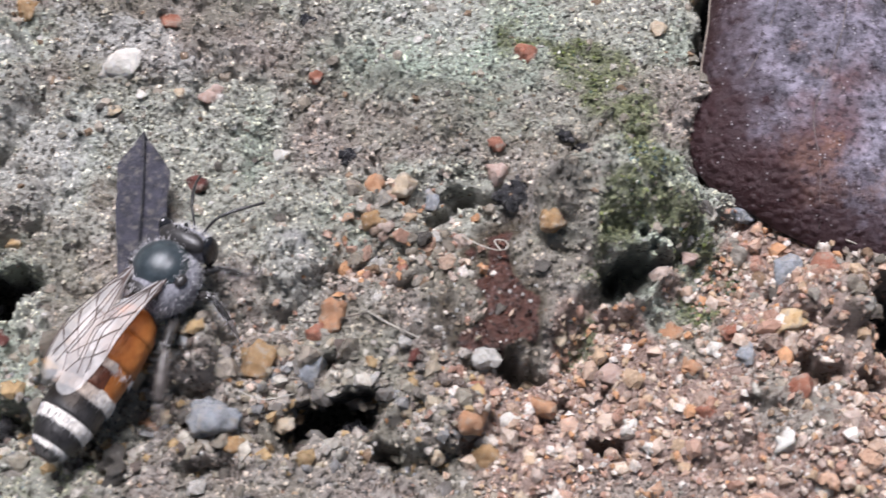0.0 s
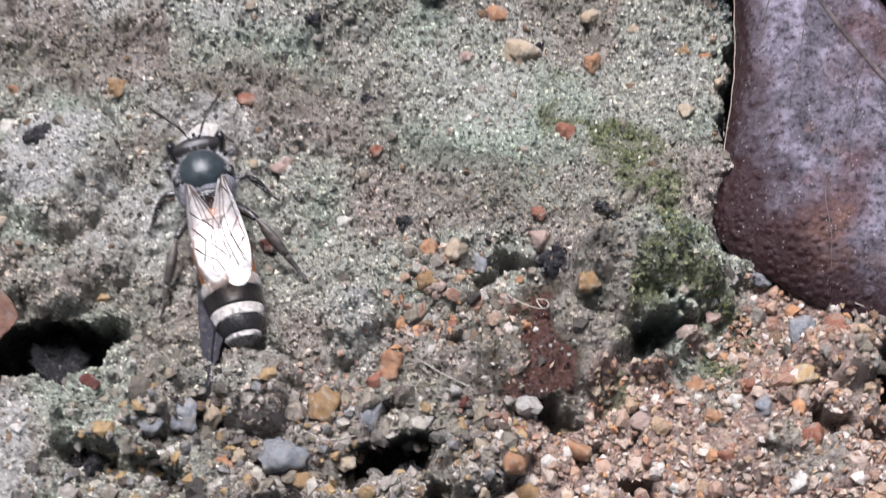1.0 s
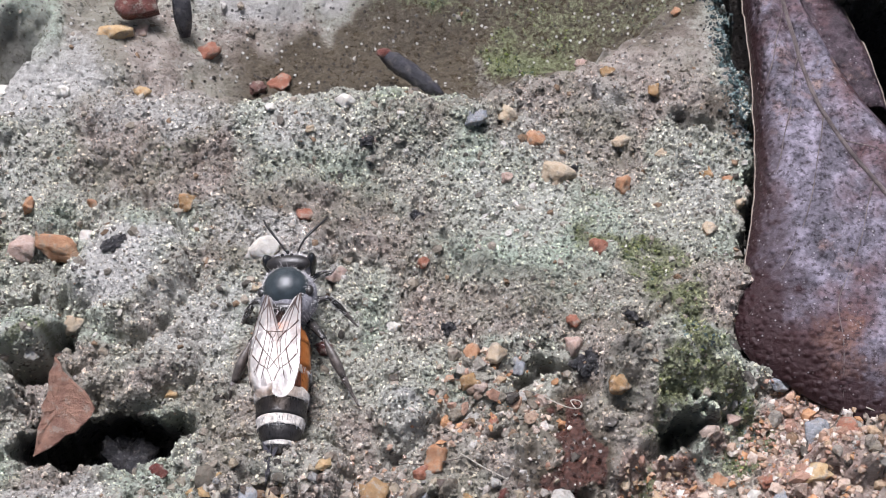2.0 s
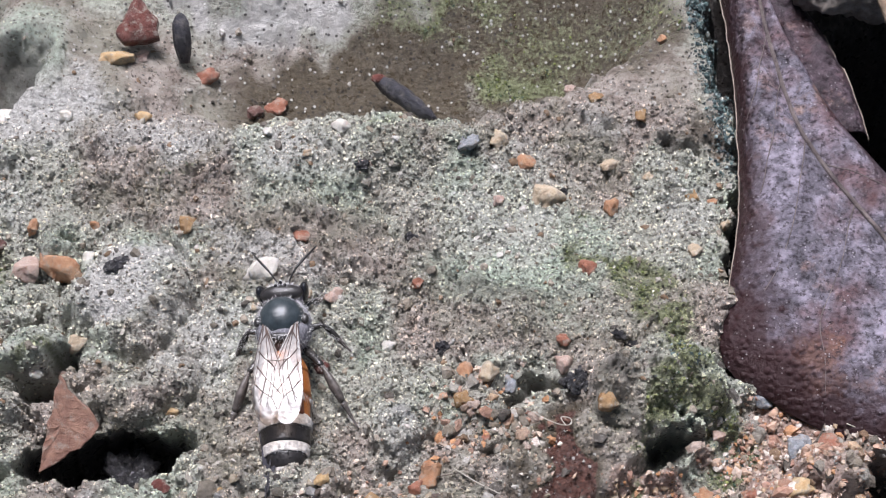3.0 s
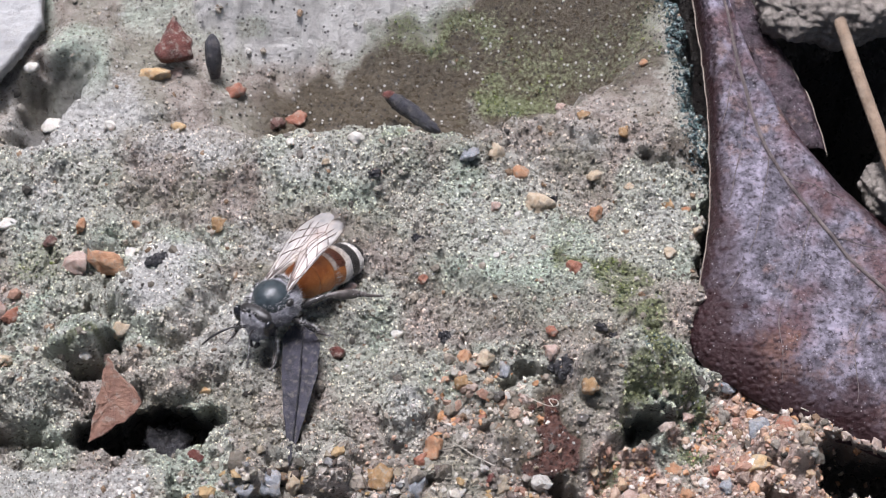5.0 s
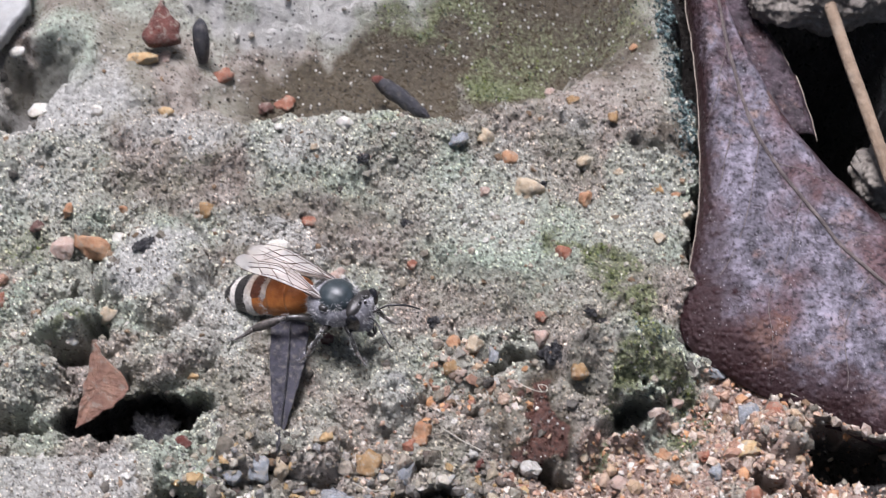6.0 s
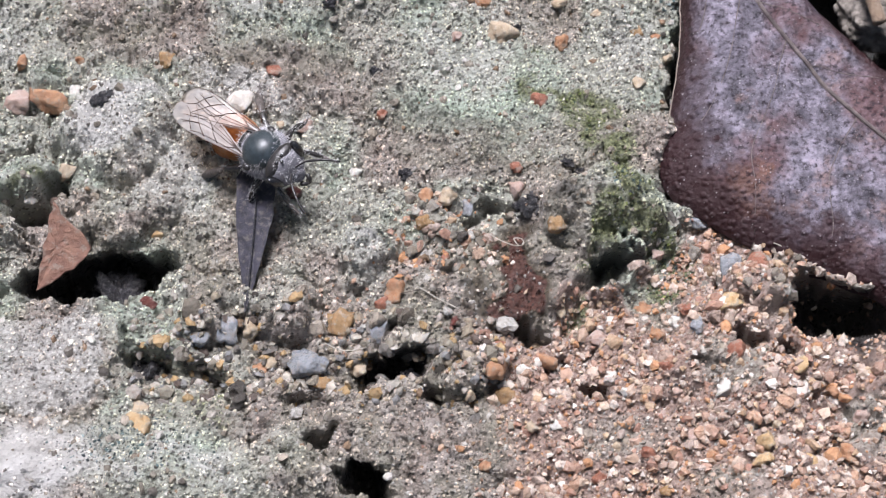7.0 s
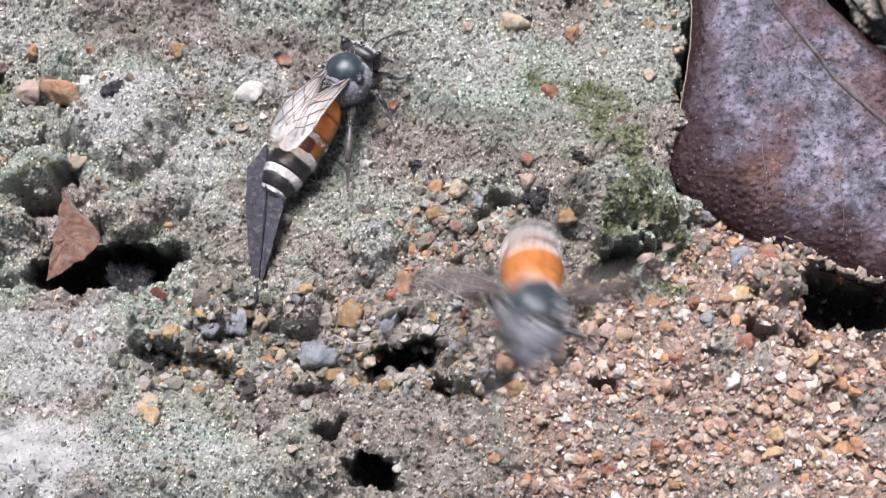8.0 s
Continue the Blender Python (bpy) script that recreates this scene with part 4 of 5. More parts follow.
single("bark_chip", plate([(-12.33, -5.95, 2.1), (-11.85, -6.6, 1.85), (-11.35, -6.9, 1.65), (-10.98, -7.5, 1.4), (-11.7, -8.15, 1.0), (-12.99, -8.8, 0.6), (-12.75, -7.55, 1.35)], 0.16, 0.06, 0.05, 5), BARK, "reddish-brown triangular bark chip leaning over a pit", "chip", smooth=False)
shred = tagged(new("grass_blade"), "dark grey-violet shred of dead grass blade on soil", "grass")
part("blade", plate([(-5.15, -3.55, 1.05), (-4.4, -4.8, 1.05), (-4.45, -6.2, 1.15), (-4.75, -7.65, 1.35), (-5.1, -9.25, 1.55), (-5.38, -10.2, 1.45), (-5.62, -8.25, 1.4), (-5.82, -6.3, 1.2), (-5.85, -4.6, 1.05)], 0.07, 0.10, 0.03, 6), STRIP, shred)
bm = bmesh.new()
tube(bm, curve_through([(-5.12, -3.7, 1.2), (-5.1, -5.4, 1.27), (-5.15, -7.2, 1.42), (-5.25, -8.8, 1.56), (-5.36, -10.0, 1.5)], 5), [0.05, 0.045, 0.04, 0.03], 6)
part("midrib", bm, POD, shred)
single("pale_flake", plate([(-22, 12.6, 1.0), (-16.95, 12.6, 1.6), (-16.6, 10.4, 1.4), (-17.5, 8.9, 1.1), (-18.4, 7.7, 1.0), (-21.5, 7.1, 0.9)], 0.7, 0.2, 0.08, 7), STONE["paleslab"], "bright white stone flake lying on soil", "stone")


def pod():
    thing = tagged(new("dead_bud"), "black shrivelled bud with a reddish tip", "bud")
    line = [(-2.0, 8.5, -1.55), (-1.5, 8.0, -1.35), (-0.9, 7.4, -1.2), (-0.3, 6.8, -1.1), (0.25, 6.3, -1.1)]
    bm = bmesh.new()
    tube(bm, curve_through(line, 5), [0.16, 0.24, 0.3, 0.34, 0.37, 0.4, 0.42, 0.43, 0.43, 0.42, 0.41, 0.4, 0.39, 0.38, 0.36, 0.33, 0.3, 0.27, 0.22, 0.16, 0.06], 12, 0.8)
    for v in bm.verts:
        v.co += Vector((0.05, 0.05, 0.05)) * noise.noise(v.co * 4)
    part("pod", bm, POD, thing)
    bm = bmesh.new()
    ball(bm, (-1.95, 8.4, -1.25), (0.3, 0.2, 0.14), u=12, v=8)
    part("tip", bm, STONE["maroon"], thing, "dull red tip")
    return thing


pod()
single("seed_husk", plate([(-11.2, 10.9, 0.9), (-11.95, 9.3, 0.55), (-11.6, 8.9, 0.45), (-10.3, 9.2, 0.4), (-10.4, 9.9, 0.6)], 0.5, 0.25, 0.05, 12), STONE["maroon"], "glossy maroon seed husk on soil", "husk")
bm = bmesh.new()
tube(bm, curve_through([(-9.45, 8.9, ground_at(-9.45, 8.9) + 0.2), (-9.5, 9.7, 0.45), (-9.55, 10.3, 0.5)], 4), [0.2, 0.3, 0.36, 0.36, 0.34, 0.32, 0.26, 0.2, 0.1], 10)
single("bark_crumb", bm, POD, "small black charred crumb beside pebbles", "crumb")
bm = bmesh.new()
tube(bm, curve_through([(16.7, 14.0, 1.9), (17.1, 11.4, 1.6), (17.44, 9.58, 1.5), (17.79, 7.53, 1.45), (18.22, 5.25, 1.4), (18.7, 2.6, 1.3), (18.9, 1.6, 1.2)], 6), [0.27], 12)
single("straw", bm, STRAW, "dry beige grass stem lying over a hollow", "straw")
FIBRES = [([(0.73, -9.02), (1.48, -9.48), (2.25, -9.88)], FIBRE, 0.3), ([(3.5, -6.8), (3.9, -7.15), (4.4, -7.35), (4.73, -7.2), (4.7, -6.95), (4.4, -6.95), (4.55, -7.3)], FIBRE, 0.25), ([(-2.58, -11.23), (-1.87, -11.45), (-1.06, -11.3)], FIBRE, 0.35),
          ([(14.2, -6.98), (14.9, -7.22), (15.6, -7.5)], FIBRE, 0.4), ([(12.6, -8.0), (13.2, -7.4), (13.5, -6.9)], FIBRE_DARK, 0.4), ([(-7.4, -1.2), (-7.0, -0.6), (-6.8, 0.1)], FIBRE, 0.2), ([(0.6, -12.9), (1.0, -12.3), (1.3, -11.8)], FIBRE_DARK, 0.5), ([(-1.2, -9.0), (-0.4, -9.2), (0.9, -9.1)], FIBRE_DARK, 0.2)]
for pts, mat, lift in FIBRES:
    bm = bmesh.new()
    tube(bm, curve_through(draped(pts, lift), 6), [0.022], 6)
    single("plant_fibre", bm, mat, "fine pale plant fibre on soil" if mat is FIBRE else "fine dark plant fibre on soil", "fibre", "fibres on the soil")

# ---- pebbles that can be told apart: x, y, width and height in millimetres ----
PEBBLES = {
    "yellow": "-11.91 8.49 1.21 0.78; -10.81 6.17 0.72 0.57; -8.88 -6.21 0.53 0.7; 12.01 -9.7 1.14 0.47; -9 -14.11 0.98 0.7; 14.56 -12.13 0.69 0.86; 12.96 -14.99 0.68 0.72; 14.7 -15.66 0.72 0.56; 12.77 -15.72 0.67 0.59",
    "pink": "-11 8.93 0.73 0.58; -14.45 -0.75 1.37 0.91; -17.37 -2.89 1.12 0.94; 2.51 1.87 0.55 0.42; 5.43 6.92 0.58 0.43; -3.41 -1.95 0.72 0.59; 4.58 -4.91 0.66 0.7; -12.93 -4.59 0.53 0.44; 9.75 -7.38 0.48 0.57; -2.34 3.13 0.51 0.37; 7.45 -10.61 0.75 0.33; 10.54 -14.5 0.6 0.52; 9.42 -13.75 0.53 0.49; 10.08 -12.96 0.69 0.57; 16.46 -14.08 0.69 0.56",
    "red": "-8.76 8.59 1.03 0.74; -6.07 8.08 1.05 0.8; -16.72 -3.09 0.76 0.58; -0.48 -1.44 0.54 0.41; 5.59 -1.32 0.67 0.67; -4.66 0.49 0.69 0.37; 4.6 -4.06 0.44 0.48; 1.87 -7.47 0.48 0.43; -0.49 -9.5 0.63 0.51; 13.68 -7.77 1.31 0.57; 3.77 -10.94 0.74 0.45; 10.7 -9.63 0.63 0.42; 12.24 -11.64 0.81 0.73; 9.7 -12.18 0.61 0.53; 8.91 -15.23 0.6 0.48; 7.09 -15.93 0.52 0.44",
    "brown": "-6.93 7.73 0.79 0.64; -15.57 0.32 0.59 0.5",
    "orange": "-14.25 0.78 0.5 0.64; -12.15 1.06 0.46 0.6; -13.08 -0.66 1.45 1.04; 3.67 3.54 0.98 0.61; 6.62 1.58 0.65 0.65; 9.06 9.1 0.53 0.44; 1.18 -5.18 0.66 0.66; -0.03 -9.02 0.89 1.19; 10.45 2.12 0.42 0.37; 5.48 -11.61 0.82 0.53; 3.59 -12.15 0.97 0.89; 2.98 -15.59 0.56 0.4; 15.88 -15.45 0.8 0.6; 9.13 -9.33 0.76 0.55; -4.82 -11.94 0.69 0.53; 9.5 -10.58 0.62 0.54; 11.14 -15.4 0.6 0.52; 15.68 -13.19 0.61 0.53",
    "white": "-12.39 -0.15 0.64 0.83; -5.95 -1.06 1.35 0.9; -1.49 -3.58 0.58 0.49; -13.56 -4.96 0.49 0.4; -16.65 7.04 1.22 0.44; -13.54 5.83 0.62 0.57; -17.15 8.66 0.63 0.58; -1.18 3.86 0.37 0.32; -3.28 4.65 0.79 0.6; -5.88 4.63 0.42 0.33; -5.3 -2.11 0.36 0.29; -17.43 1.07 1.01 0.6; 4.62 -12.02 0.57 0.49; 11.63 -13.04 0.69 0.69; 11.77 -13.69 0.48 0.44; 7.79 -12.04 0.45 0.53; 13.64 -16.11 0.47 0.47; 10.25 -10.08 0.54 0.46; 0.75 -12.7 0.45 0.41; -6.74 -11.52 0.37 0.3; -10.91 -10.86 0.4 0.32; -11.59 -10.95 0.28 0.24; 5.67 -14.08 0.53 0.44; 12.58 -14.21 0.52 0.4; 8.26 -12.86 0.49 0.41; -0.31 -15.83 0.4 0.32",
    "cream": "4.26 2.17 1.35 0.98; 2.6 4.33 0.75 0.94; 6.71 3.61 0.66 0.42; 10.79 1.19 0.51 0.46; 9.45 -0.3 0.55 0.46; 1.95 -5.24 0.92 0.57; -12.4 -3.66 0.81 0.67; -16.75 -5.1 0.66 0.53; -4.44 3.59 0.37 0.32; 8.16 3.12 0.51 0.33; -6.07 -2.58 0.36 0.31; -4.3 -1.98 0.36 0.29; -9.2 -13.44 0.87 0.44; 13.37 -14.37 0.44 0.44; 4.71 -14.07 0.52 0.52; 2.57 -12.88 0.53 0.45; 6.02 -9.63 0.54 0.67; 5.28 -10.61 0.63 0.71; -4.51 -11.69 0.53 0.45; 7.76 -14.88 0.52 0.44; -1.47 -11.86 0.69 0.49; -5.29 -10.46 0.61 0.93",
    "grey": "1.49 3.91 0.84 0.56; 2.73 -5.36 0.66 0.66; -0.77 -10.57 1.1 0.98; 12.53 -7.73 0.96 0.87; 11.6 -5.81 0.71 0.58; 10.96 -10.45 0.74 0.53; -3.18 -11.9 1.33 0.97; -7.02 -10.94 0.61 0.61; 0.35 -11.58 0.75 0.59; -6.1 -10.56 0.93 1.01",
    "amber": "7.94 5.32 0.57 0.61; 9.65 2.28 0.61 0.47; 6.18 5.96 0.66 0.42; 1.13 -6.19 0.7 0.61; 5.98 -6.83 0.69 0.77; -1.99 -10.34 1.18 1.1; -8.73 0.84 0.69 0.6; 3.92 -12.86 0.82 0.74; -2.56 -12.57 0.88 0.52; 9.43 -16.45 0.6 0.48",
    "maroon": "-8.95 -9.33 0.7 0.58; 2.12 -10.23 0.49 0.37; -3.84 -4.68 0.63 0.57",
    "black": "4.8 -5.6 .6 .4; 5.2 -5.5 .7 .5; 5.1 -5.9 .5 .4; 6.76 -4.53 .5 .4; 6.5 -4.3 .4 .3; -.61 .46 .5 .3; -10.9 -1.2 .8 .25; 4.94 2.45 .33 .33; -2.35 2.93 .5 .35; -10.6 -7.9 1.9 2.4; -9.5 -8.1 1.0 1.4; -11.6 -8.3 0.8 1.2; 0.3 -11.9 0.9 1.4; -8.9 -11.4 1.0 1.0; -9.3 -11.0 0.7 0.8; 8.3 -4.4 .35 .3; 0.4 -4.0 .5 .35",
}
WORDS = {"yellow": "ochre-yellow worn pebble", "pink": "pinkish translucent quartz pebble", "red": "rust-red rough little stone", "brown": "dull brown worn pebble", "orange": "orange worn sandstone pebble", "white": "bright white mineral chip", "cream": "cream-coloured quartz pebble",
         "grey": "blue-grey translucent mineral chip", "amber": "glossy amber-coloured quartz pebble", "maroon": "dark maroon mineral pebble", "black": "black crumbly lump of humus"}
count = 0
for colour, rows in PEBBLES.items():
    for row in rows.split(";"):
        x, y, w, h = (float(k) for k in row.split())
        count += 1
        rng = random.Random(count)
        lump = colour == "black"
        bm = stone_bm((w * 0.54, (w + h) * 0.27, h * 0.52), count, 3 if lump else 9, 0.6 if lump else 0.38, 4 if lump else 3)
        if lump:
            for v in bm.verts:
                v.co *= 1 + 0.2 * (0.5 - noise.voronoi(v.co * 2.2)[0][0]) + 0.14 * noise.noise(v.co * 6) + 0.1 * noise.noise(v.co * 13)
        ob = single("humus_lump" if lump else "pebble", bm, STONE[colour], WORDS[colour] + (" on damp soil" if y > -9 else " among loose sand"), "crumb" if lump else "pebble", "pebbles on the soil")
        ob.matrix_world = mm(x, y, ground_at(x, y) + h * 0.04, rng.uniform(-15, 15), rng.uniform(-15, 15), rng.uniform(-25, 25))

# ---- the larger sand grains, one by one ----
SHAPES = [mesh_of("grain", stone_bm((1, random.Random(k).uniform(0.7, 1), random.Random(k + 50).uniform(0.55, 0.9)), 300 + k, 9, 0.35, 2), GRAIN_SINGLE if k < 6 else CRUMB_SINGLE, False) for k in range(12)]


def strew(n, which, area, keep, size, label, group, seed):
    rng = random.Random(seed)
    made = 0
    while made < n:
        x, y = rng.uniform(*area[:2]), rng.uniform(*area[2:])
        if rng.random() > keep([float(k[0]) for k in zones(np.array([x]), np.array([y]))]):
            continue
        made += 1
        r = size[0] * (size[1] / size[0]) ** (rng.random() ** 1.5)
        ob = tagged(new("sand_grain", SHAPES[rng.choice(which)]), label, "grain", group)
        ob.matrix_world = mm(x, y, ground_at(x, y) + r * 0.02, rng.uniform(0, 360), rng.uniform(0, 360), rng.uniform(0, 360)) @ Matrix.Scale(r, 4)


strew(70, range(6), (1, 17.5, -17.5, -8), lambda k: k[1] * (1 - k[2]), (0.2, 0.4), "coarse orange-pink quartz grain in loose sand", "coarse sand grains", 21)
strew(34, range(6, 12), (0.2, 4.6, -8.4, -4.8), lambda k: k[1], (0.22, 0.46), "pale translucent quartz chip clustered in soil", "quartz grains in the soil", 26)
strew(40, range(6), (0.3, 4.5, -8.6, -4.8), lambda k: k[1], (0.16, 0.38), "coarse amber quartz grain stuck in soil", "coarse sand grains", 23)
strew(40, range(6, 12), (-17, 11, -9, 6), lambda k: (1 - k[1]) * (1 - k[2]), (0.12, 0.3), "coarse pale quartz grain stuck in damp soil", "quartz grains in the soil", 22)
strew(64, range(6, 12), (-8.5, 4, -14, -9.4), lambda k: 1, (0.18, 0.52), "grey quartz crumb in loose rubble", "quartz grains in the soil", 24)
strew(45, range(6, 12), (10.4, 15, -9.6, -5.8), lambda k: 1, (0.18, 0.42), "grey quartz crumb in loose rubble", "quartz grains in the soil", 25)


# ---- the bees ----
def hide_material(name, dark, light, rough=0.35, spec=0.5, scale=3.0):
    m, nt, b = material(name, rough, spec)
    co = coords(nt)
    nt.links.new(ramp(nt, noise_tex(nt, co, scale, 5, 0.65), [(0.3, dark), (0.7, light)]), b.inputs["Base Color"])
    bump(nt, b, noise_tex(nt, co, 14.0, 4, 0.7), 0.5, 0.03)
    return m


B_BLACK = hide_material("bee_black", (0.010, 0.009, 0.009), (0.03, 0.027, 0.026), 0.32)
B_SLATE = hide_material("bee_slate", (0.014, 0.019, 0.022), (0.034, 0.044, 0.049), 0.3, 0.5, 5)
B_GREY = hide_material("bee_grey_down", (0.08, 0.08, 0.09), (0.27, 0.262, 0.285), 0.8, 0.2, 7)
B_ORANGE = hide_material("bee_orange", (0.26, 0.075, 0.014), (0.46, 0.175, 0.045), 0.38)
B_BROWN = hide_material("bee_brown", (0.07, 0.024, 0.012), (0.15, 0.05, 0.025), 0.35)
B_WHITE = hide_material("bee_white_band", (0.36, 0.32, 0.28), (0.72, 0.68, 0.63), 0.8, 0.2, 9)
B_TIP = hide_material("bee_tail_tip", (0.03, 0.028, 0.027), (0.11, 0.10, 0.095), 0.6, 0.3, 6)
B_LEG = hide_material("bee_leg", (0.010, 0.009, 0.009), (0.05, 0.045, 0.042), 0.25, 0.6, 4)
B_SHIN = hide_material("bee_shin", (0.025, 0.021, 0.018), (0.13, 0.11, 0.10), 0.4, 0.5, 5)
B_EYE = hide_material("bee_eye", (0.006, 0.006, 0.007), (0.014, 0.014, 0.016), 0.15, 0.6)
B_HAIR = hide_material("bee_hair", (0.50, 0.48, 0.48), (0.74, 0.72, 0.72), 0.6, 0.3, 5)
B_VEIN = hide_material("bee_vein", (0.03, 0.02, 0.017), (0.09, 0.06, 0.05), 0.4)


def membrane_material(name, haze, gloss):
    m, nt, b = material(name)
    co = coords(nt)
    clear, shine, milk = nt.nodes.new("ShaderNodeBsdfTransparent"), nt.nodes.new("ShaderNodeBsdfAnisotropic"), nt.nodes.new("ShaderNodeBsdfDiffuse")
    clear.inputs[0].default_value = (0.66, 0.61, 0.57, 1)
    nt.links.new(ramp(nt, noise_tex(nt, co, 1.2, 4), [(0.3, grey(gloss)), (0.7, grey(2.0 * gloss))]), shine.inputs["Color"])
    shine.inputs["Roughness"].default_value = 0.4
    milk.inputs[0].default_value = (*grey(haze), 1)
    first, both = nt.nodes.new("ShaderNodeAddShader"), nt.nodes.new("ShaderNodeAddShader")
    nt.links.new(clear.outputs[0], first.inputs[0])
    nt.links.new(shine.outputs[0], first.inputs[1])
    nt.links.new(first.outputs[0], both.inputs[0])
    nt.links.new(milk.outputs[0], both.inputs[1])
    nt.links.new(both.outputs[0], nt.nodes["Material Output"].inputs["Surface"])
    relief = node(nt, "ShaderNodeBump", Strength=0.7, Distance=0.1 * MM)
    nt.links.new(noise_tex(nt, co, 2.0, 4, 0.6), relief.inputs["Height"])
    nt.links.new(relief.outputs[0], shine.inputs["Normal"])
    return m


MEMBRANE = membrane_material("wing_membrane", 0.15, 0.052)
MEMBRANE_THIN = membrane_material("beating_wing_membrane", 0.05, 0.015)


def hairs(bm, centre, radii, n, length, seed, keep=lambda p: True):
    """Short fine hairs on a ball."""
    rng = random.Random(seed)
    done = 0
    while done < n:
        d = Vector((rng.gauss(0, 1), rng.gauss(0, 1), rng.gauss(0, 1))).normalized()
        if not keep(d):
            continue
        done += 1
        p = Vector(centre) + Vector((d.x * radii[0], d.y * radii[1], d.z * radii[2]))
        tip = p + (d + Vector((rng.gauss(0, 0.4), rng.gauss(0, 0.4) - 0.2, rng.gauss(0, 0.4)))) * length * rng.uniform(0.6, 1.2)
        s = d.orthogonal().normalized() * 0.0055
        q = d.cross(s)
        a, b, c, e = bm.verts.new(p + s), bm.verts.new(p - 0.5 * s + q), bm.verts.new(p - 0.5 * s - q), bm.verts.new(tip)
        for f in ((a, b, e), (b, c, e), (c, a, e)):
            bm.faces.new(f)


def build_bee():
    bee = tagged(new("honey_bee"), "small honey bee with orange and black-white banded abdomen", "bee")
    # thorax
    bm = bmesh.new()
    ball(bm, (0, 0, 1.45), (0.97, 1.06, 0.84), u=32, v=20)
    for v in bm.verts:
        v.co += 0.05 * noise.noise(v.co * 5) * (v.co - Vector((0, 0, 1.45))).normalized()
    thorax = part("thorax", bm, B_GREY, bee)
    bm = bmesh.new()
    ball(bm, (0, 0.14, 1.80), (0.80, 0.78, 0.67), u=36, v=22)
    for v in bm.verts:  # two faint furrows along the back
        v.co.z -= 0.03 * math.exp(-((abs(v.co.x) - 0.45) / 0.06) ** 2) * (v.co.z > 1.9)
    part("scutum", bm, B_SLATE, thorax, "bald dark slate-grey back plate")
    bm = bmesh.new()
    ball(bm, (0, -0.66, 1.93), (0.56, 0.24, 0.26), u=20, v=12)
    part("scutellum", bm, B_BLACK, thorax, "narrow black plate behind the back plate")
    for s in (-1, 1):
        bm = bmesh.new()
        ball(bm, (s * 0.8, 0.02, 1.92), (0.15, 0.2, 0.13), u=12, v=8)
        part("tegula", bm, B_BLACK, thorax, "small dark shield over the wing root")
    bm = bmesh.new()
    hairs(bm, (0, 0, 1.45), (0.95, 1.04, 0.82), 900, 0.15, 4, lambda d: d.z < 0.45)
    hairs(bm, (0, 0.14, 1.78), (0.80, 0.78, 0.66), 420, 0.15, 5, lambda d: d.z > -0.1 and d.z < 0.62)
    hairs(bm, (0, -0.66, 1.93), (0.56, 0.24, 0.26), 110, 0.14, 8, lambda d: d.z > 0 and d.y < 0)
    part("down", bm, B_HAIR, thorax, "pale grey down")
    # head: a short wide wedge with the eyes at its sides, the face turned down
    bm = bmesh.new()
    ball(bm, (0, 0, 0), (0.86, 0.40, 0.74), u=28, v=18)
    for v in bm.verts:
        low = max(0.0, -v.co.z)
        v.co.x *= 1 - 0.42 * low
        v.co.y += 0.20 * low
    ball(bm, (0, 0.33, -0.45), (0.30, 0.16, 0.34), u=16, v=10)
    head = part("head", bm, B_GREY, bee)
    head.location = (0, 1.14 * MM, 1.42 * MM)
    bm = bmesh.new()
    ball(bm, (0, -0.06, 0.44), (0.76, 0.33, 0.32), u=24, v=14)
    part("crown", bm, B_BLACK, head, "shiny black top of the head")
    for x, y in ((-0.16, 0.12), (0.16, 0.12), (0, 0.26)):
        bm = bmesh.new()
        ball(bm, (x, y, 0.74 - 0.3 * y), (0.07, 0.07, 0.06), u=10, v=6)
        part("ocellus", bm, B_EYE, head, "tiny glassy bead of an eye")
    for s in (-1, 1):
        bm = bmesh.new()
        ball(bm, (0, 0, 0), (0.20, 0.29, 0.56), pose(0, 0, 0, -12, s * 14, 0), u=20, v=14)
        bmesh.ops.translate(bm, verts=bm.verts, vec=(s * 0.68, 0.06, 0.08))
        part("eye", bm, B_EYE, head, "glossy black compound eye")
        bm = bmesh.new()
        tube(bm, curve_through([(s * 0.14, 0.44, 0.05), (s * 0.30, 0.70, 0.24), (s * 0.46, 0.92, 0.36)], 4), [0.036], 8)
        tube(bm, curve_through([(s * 0.46, 0.92, 0.36), (s * 0.70, 1.25, 0.32), (s * 0.95, 1.62, 0.18), (s * 1.12, 1.95, 0.0)], 5), [0.034, 0.042, 0.046, 0.048, 0.048, 0.048, 0.046, 0.046, 0.044, 0.042, 0.04, 0.036], 8)
        part("antenna", bm, B_BLACK, head, "thin black elbowed antenna")
        bm = bmesh.new()
        tube(bm, [(s * 0.2, 0.4, -0.75), (s * 0.1, 0.5, -0.92), (0, 0.52, -0.98)], [0.1, 0.08, 0.03], 8)
        part("mandible", bm, B_BLACK, head)
    bm = bmesh.new()
    hairs(bm, (0, 0.06, -0.05), (0.66, 0.42, 0.74), 620, 0.13, 6, lambda d: abs(d.x) < 0.72 and (d.y > 0.3 or d.z > 0.75 or d.y < -0.6))
    part("down", bm, B_HAIR, head, "pale grey down on the face")
    # abdomen, hinged at the waist
    S = [0, 0.25, 0.6, 1.1, 1.9, 2.6, 3.3, 3.9, 4.3, 4.55]
    R = [0.3, 0.60, 0.76, 0.84, 0.88, 0.86, 0.79, 0.65, 0.44, 0.12]

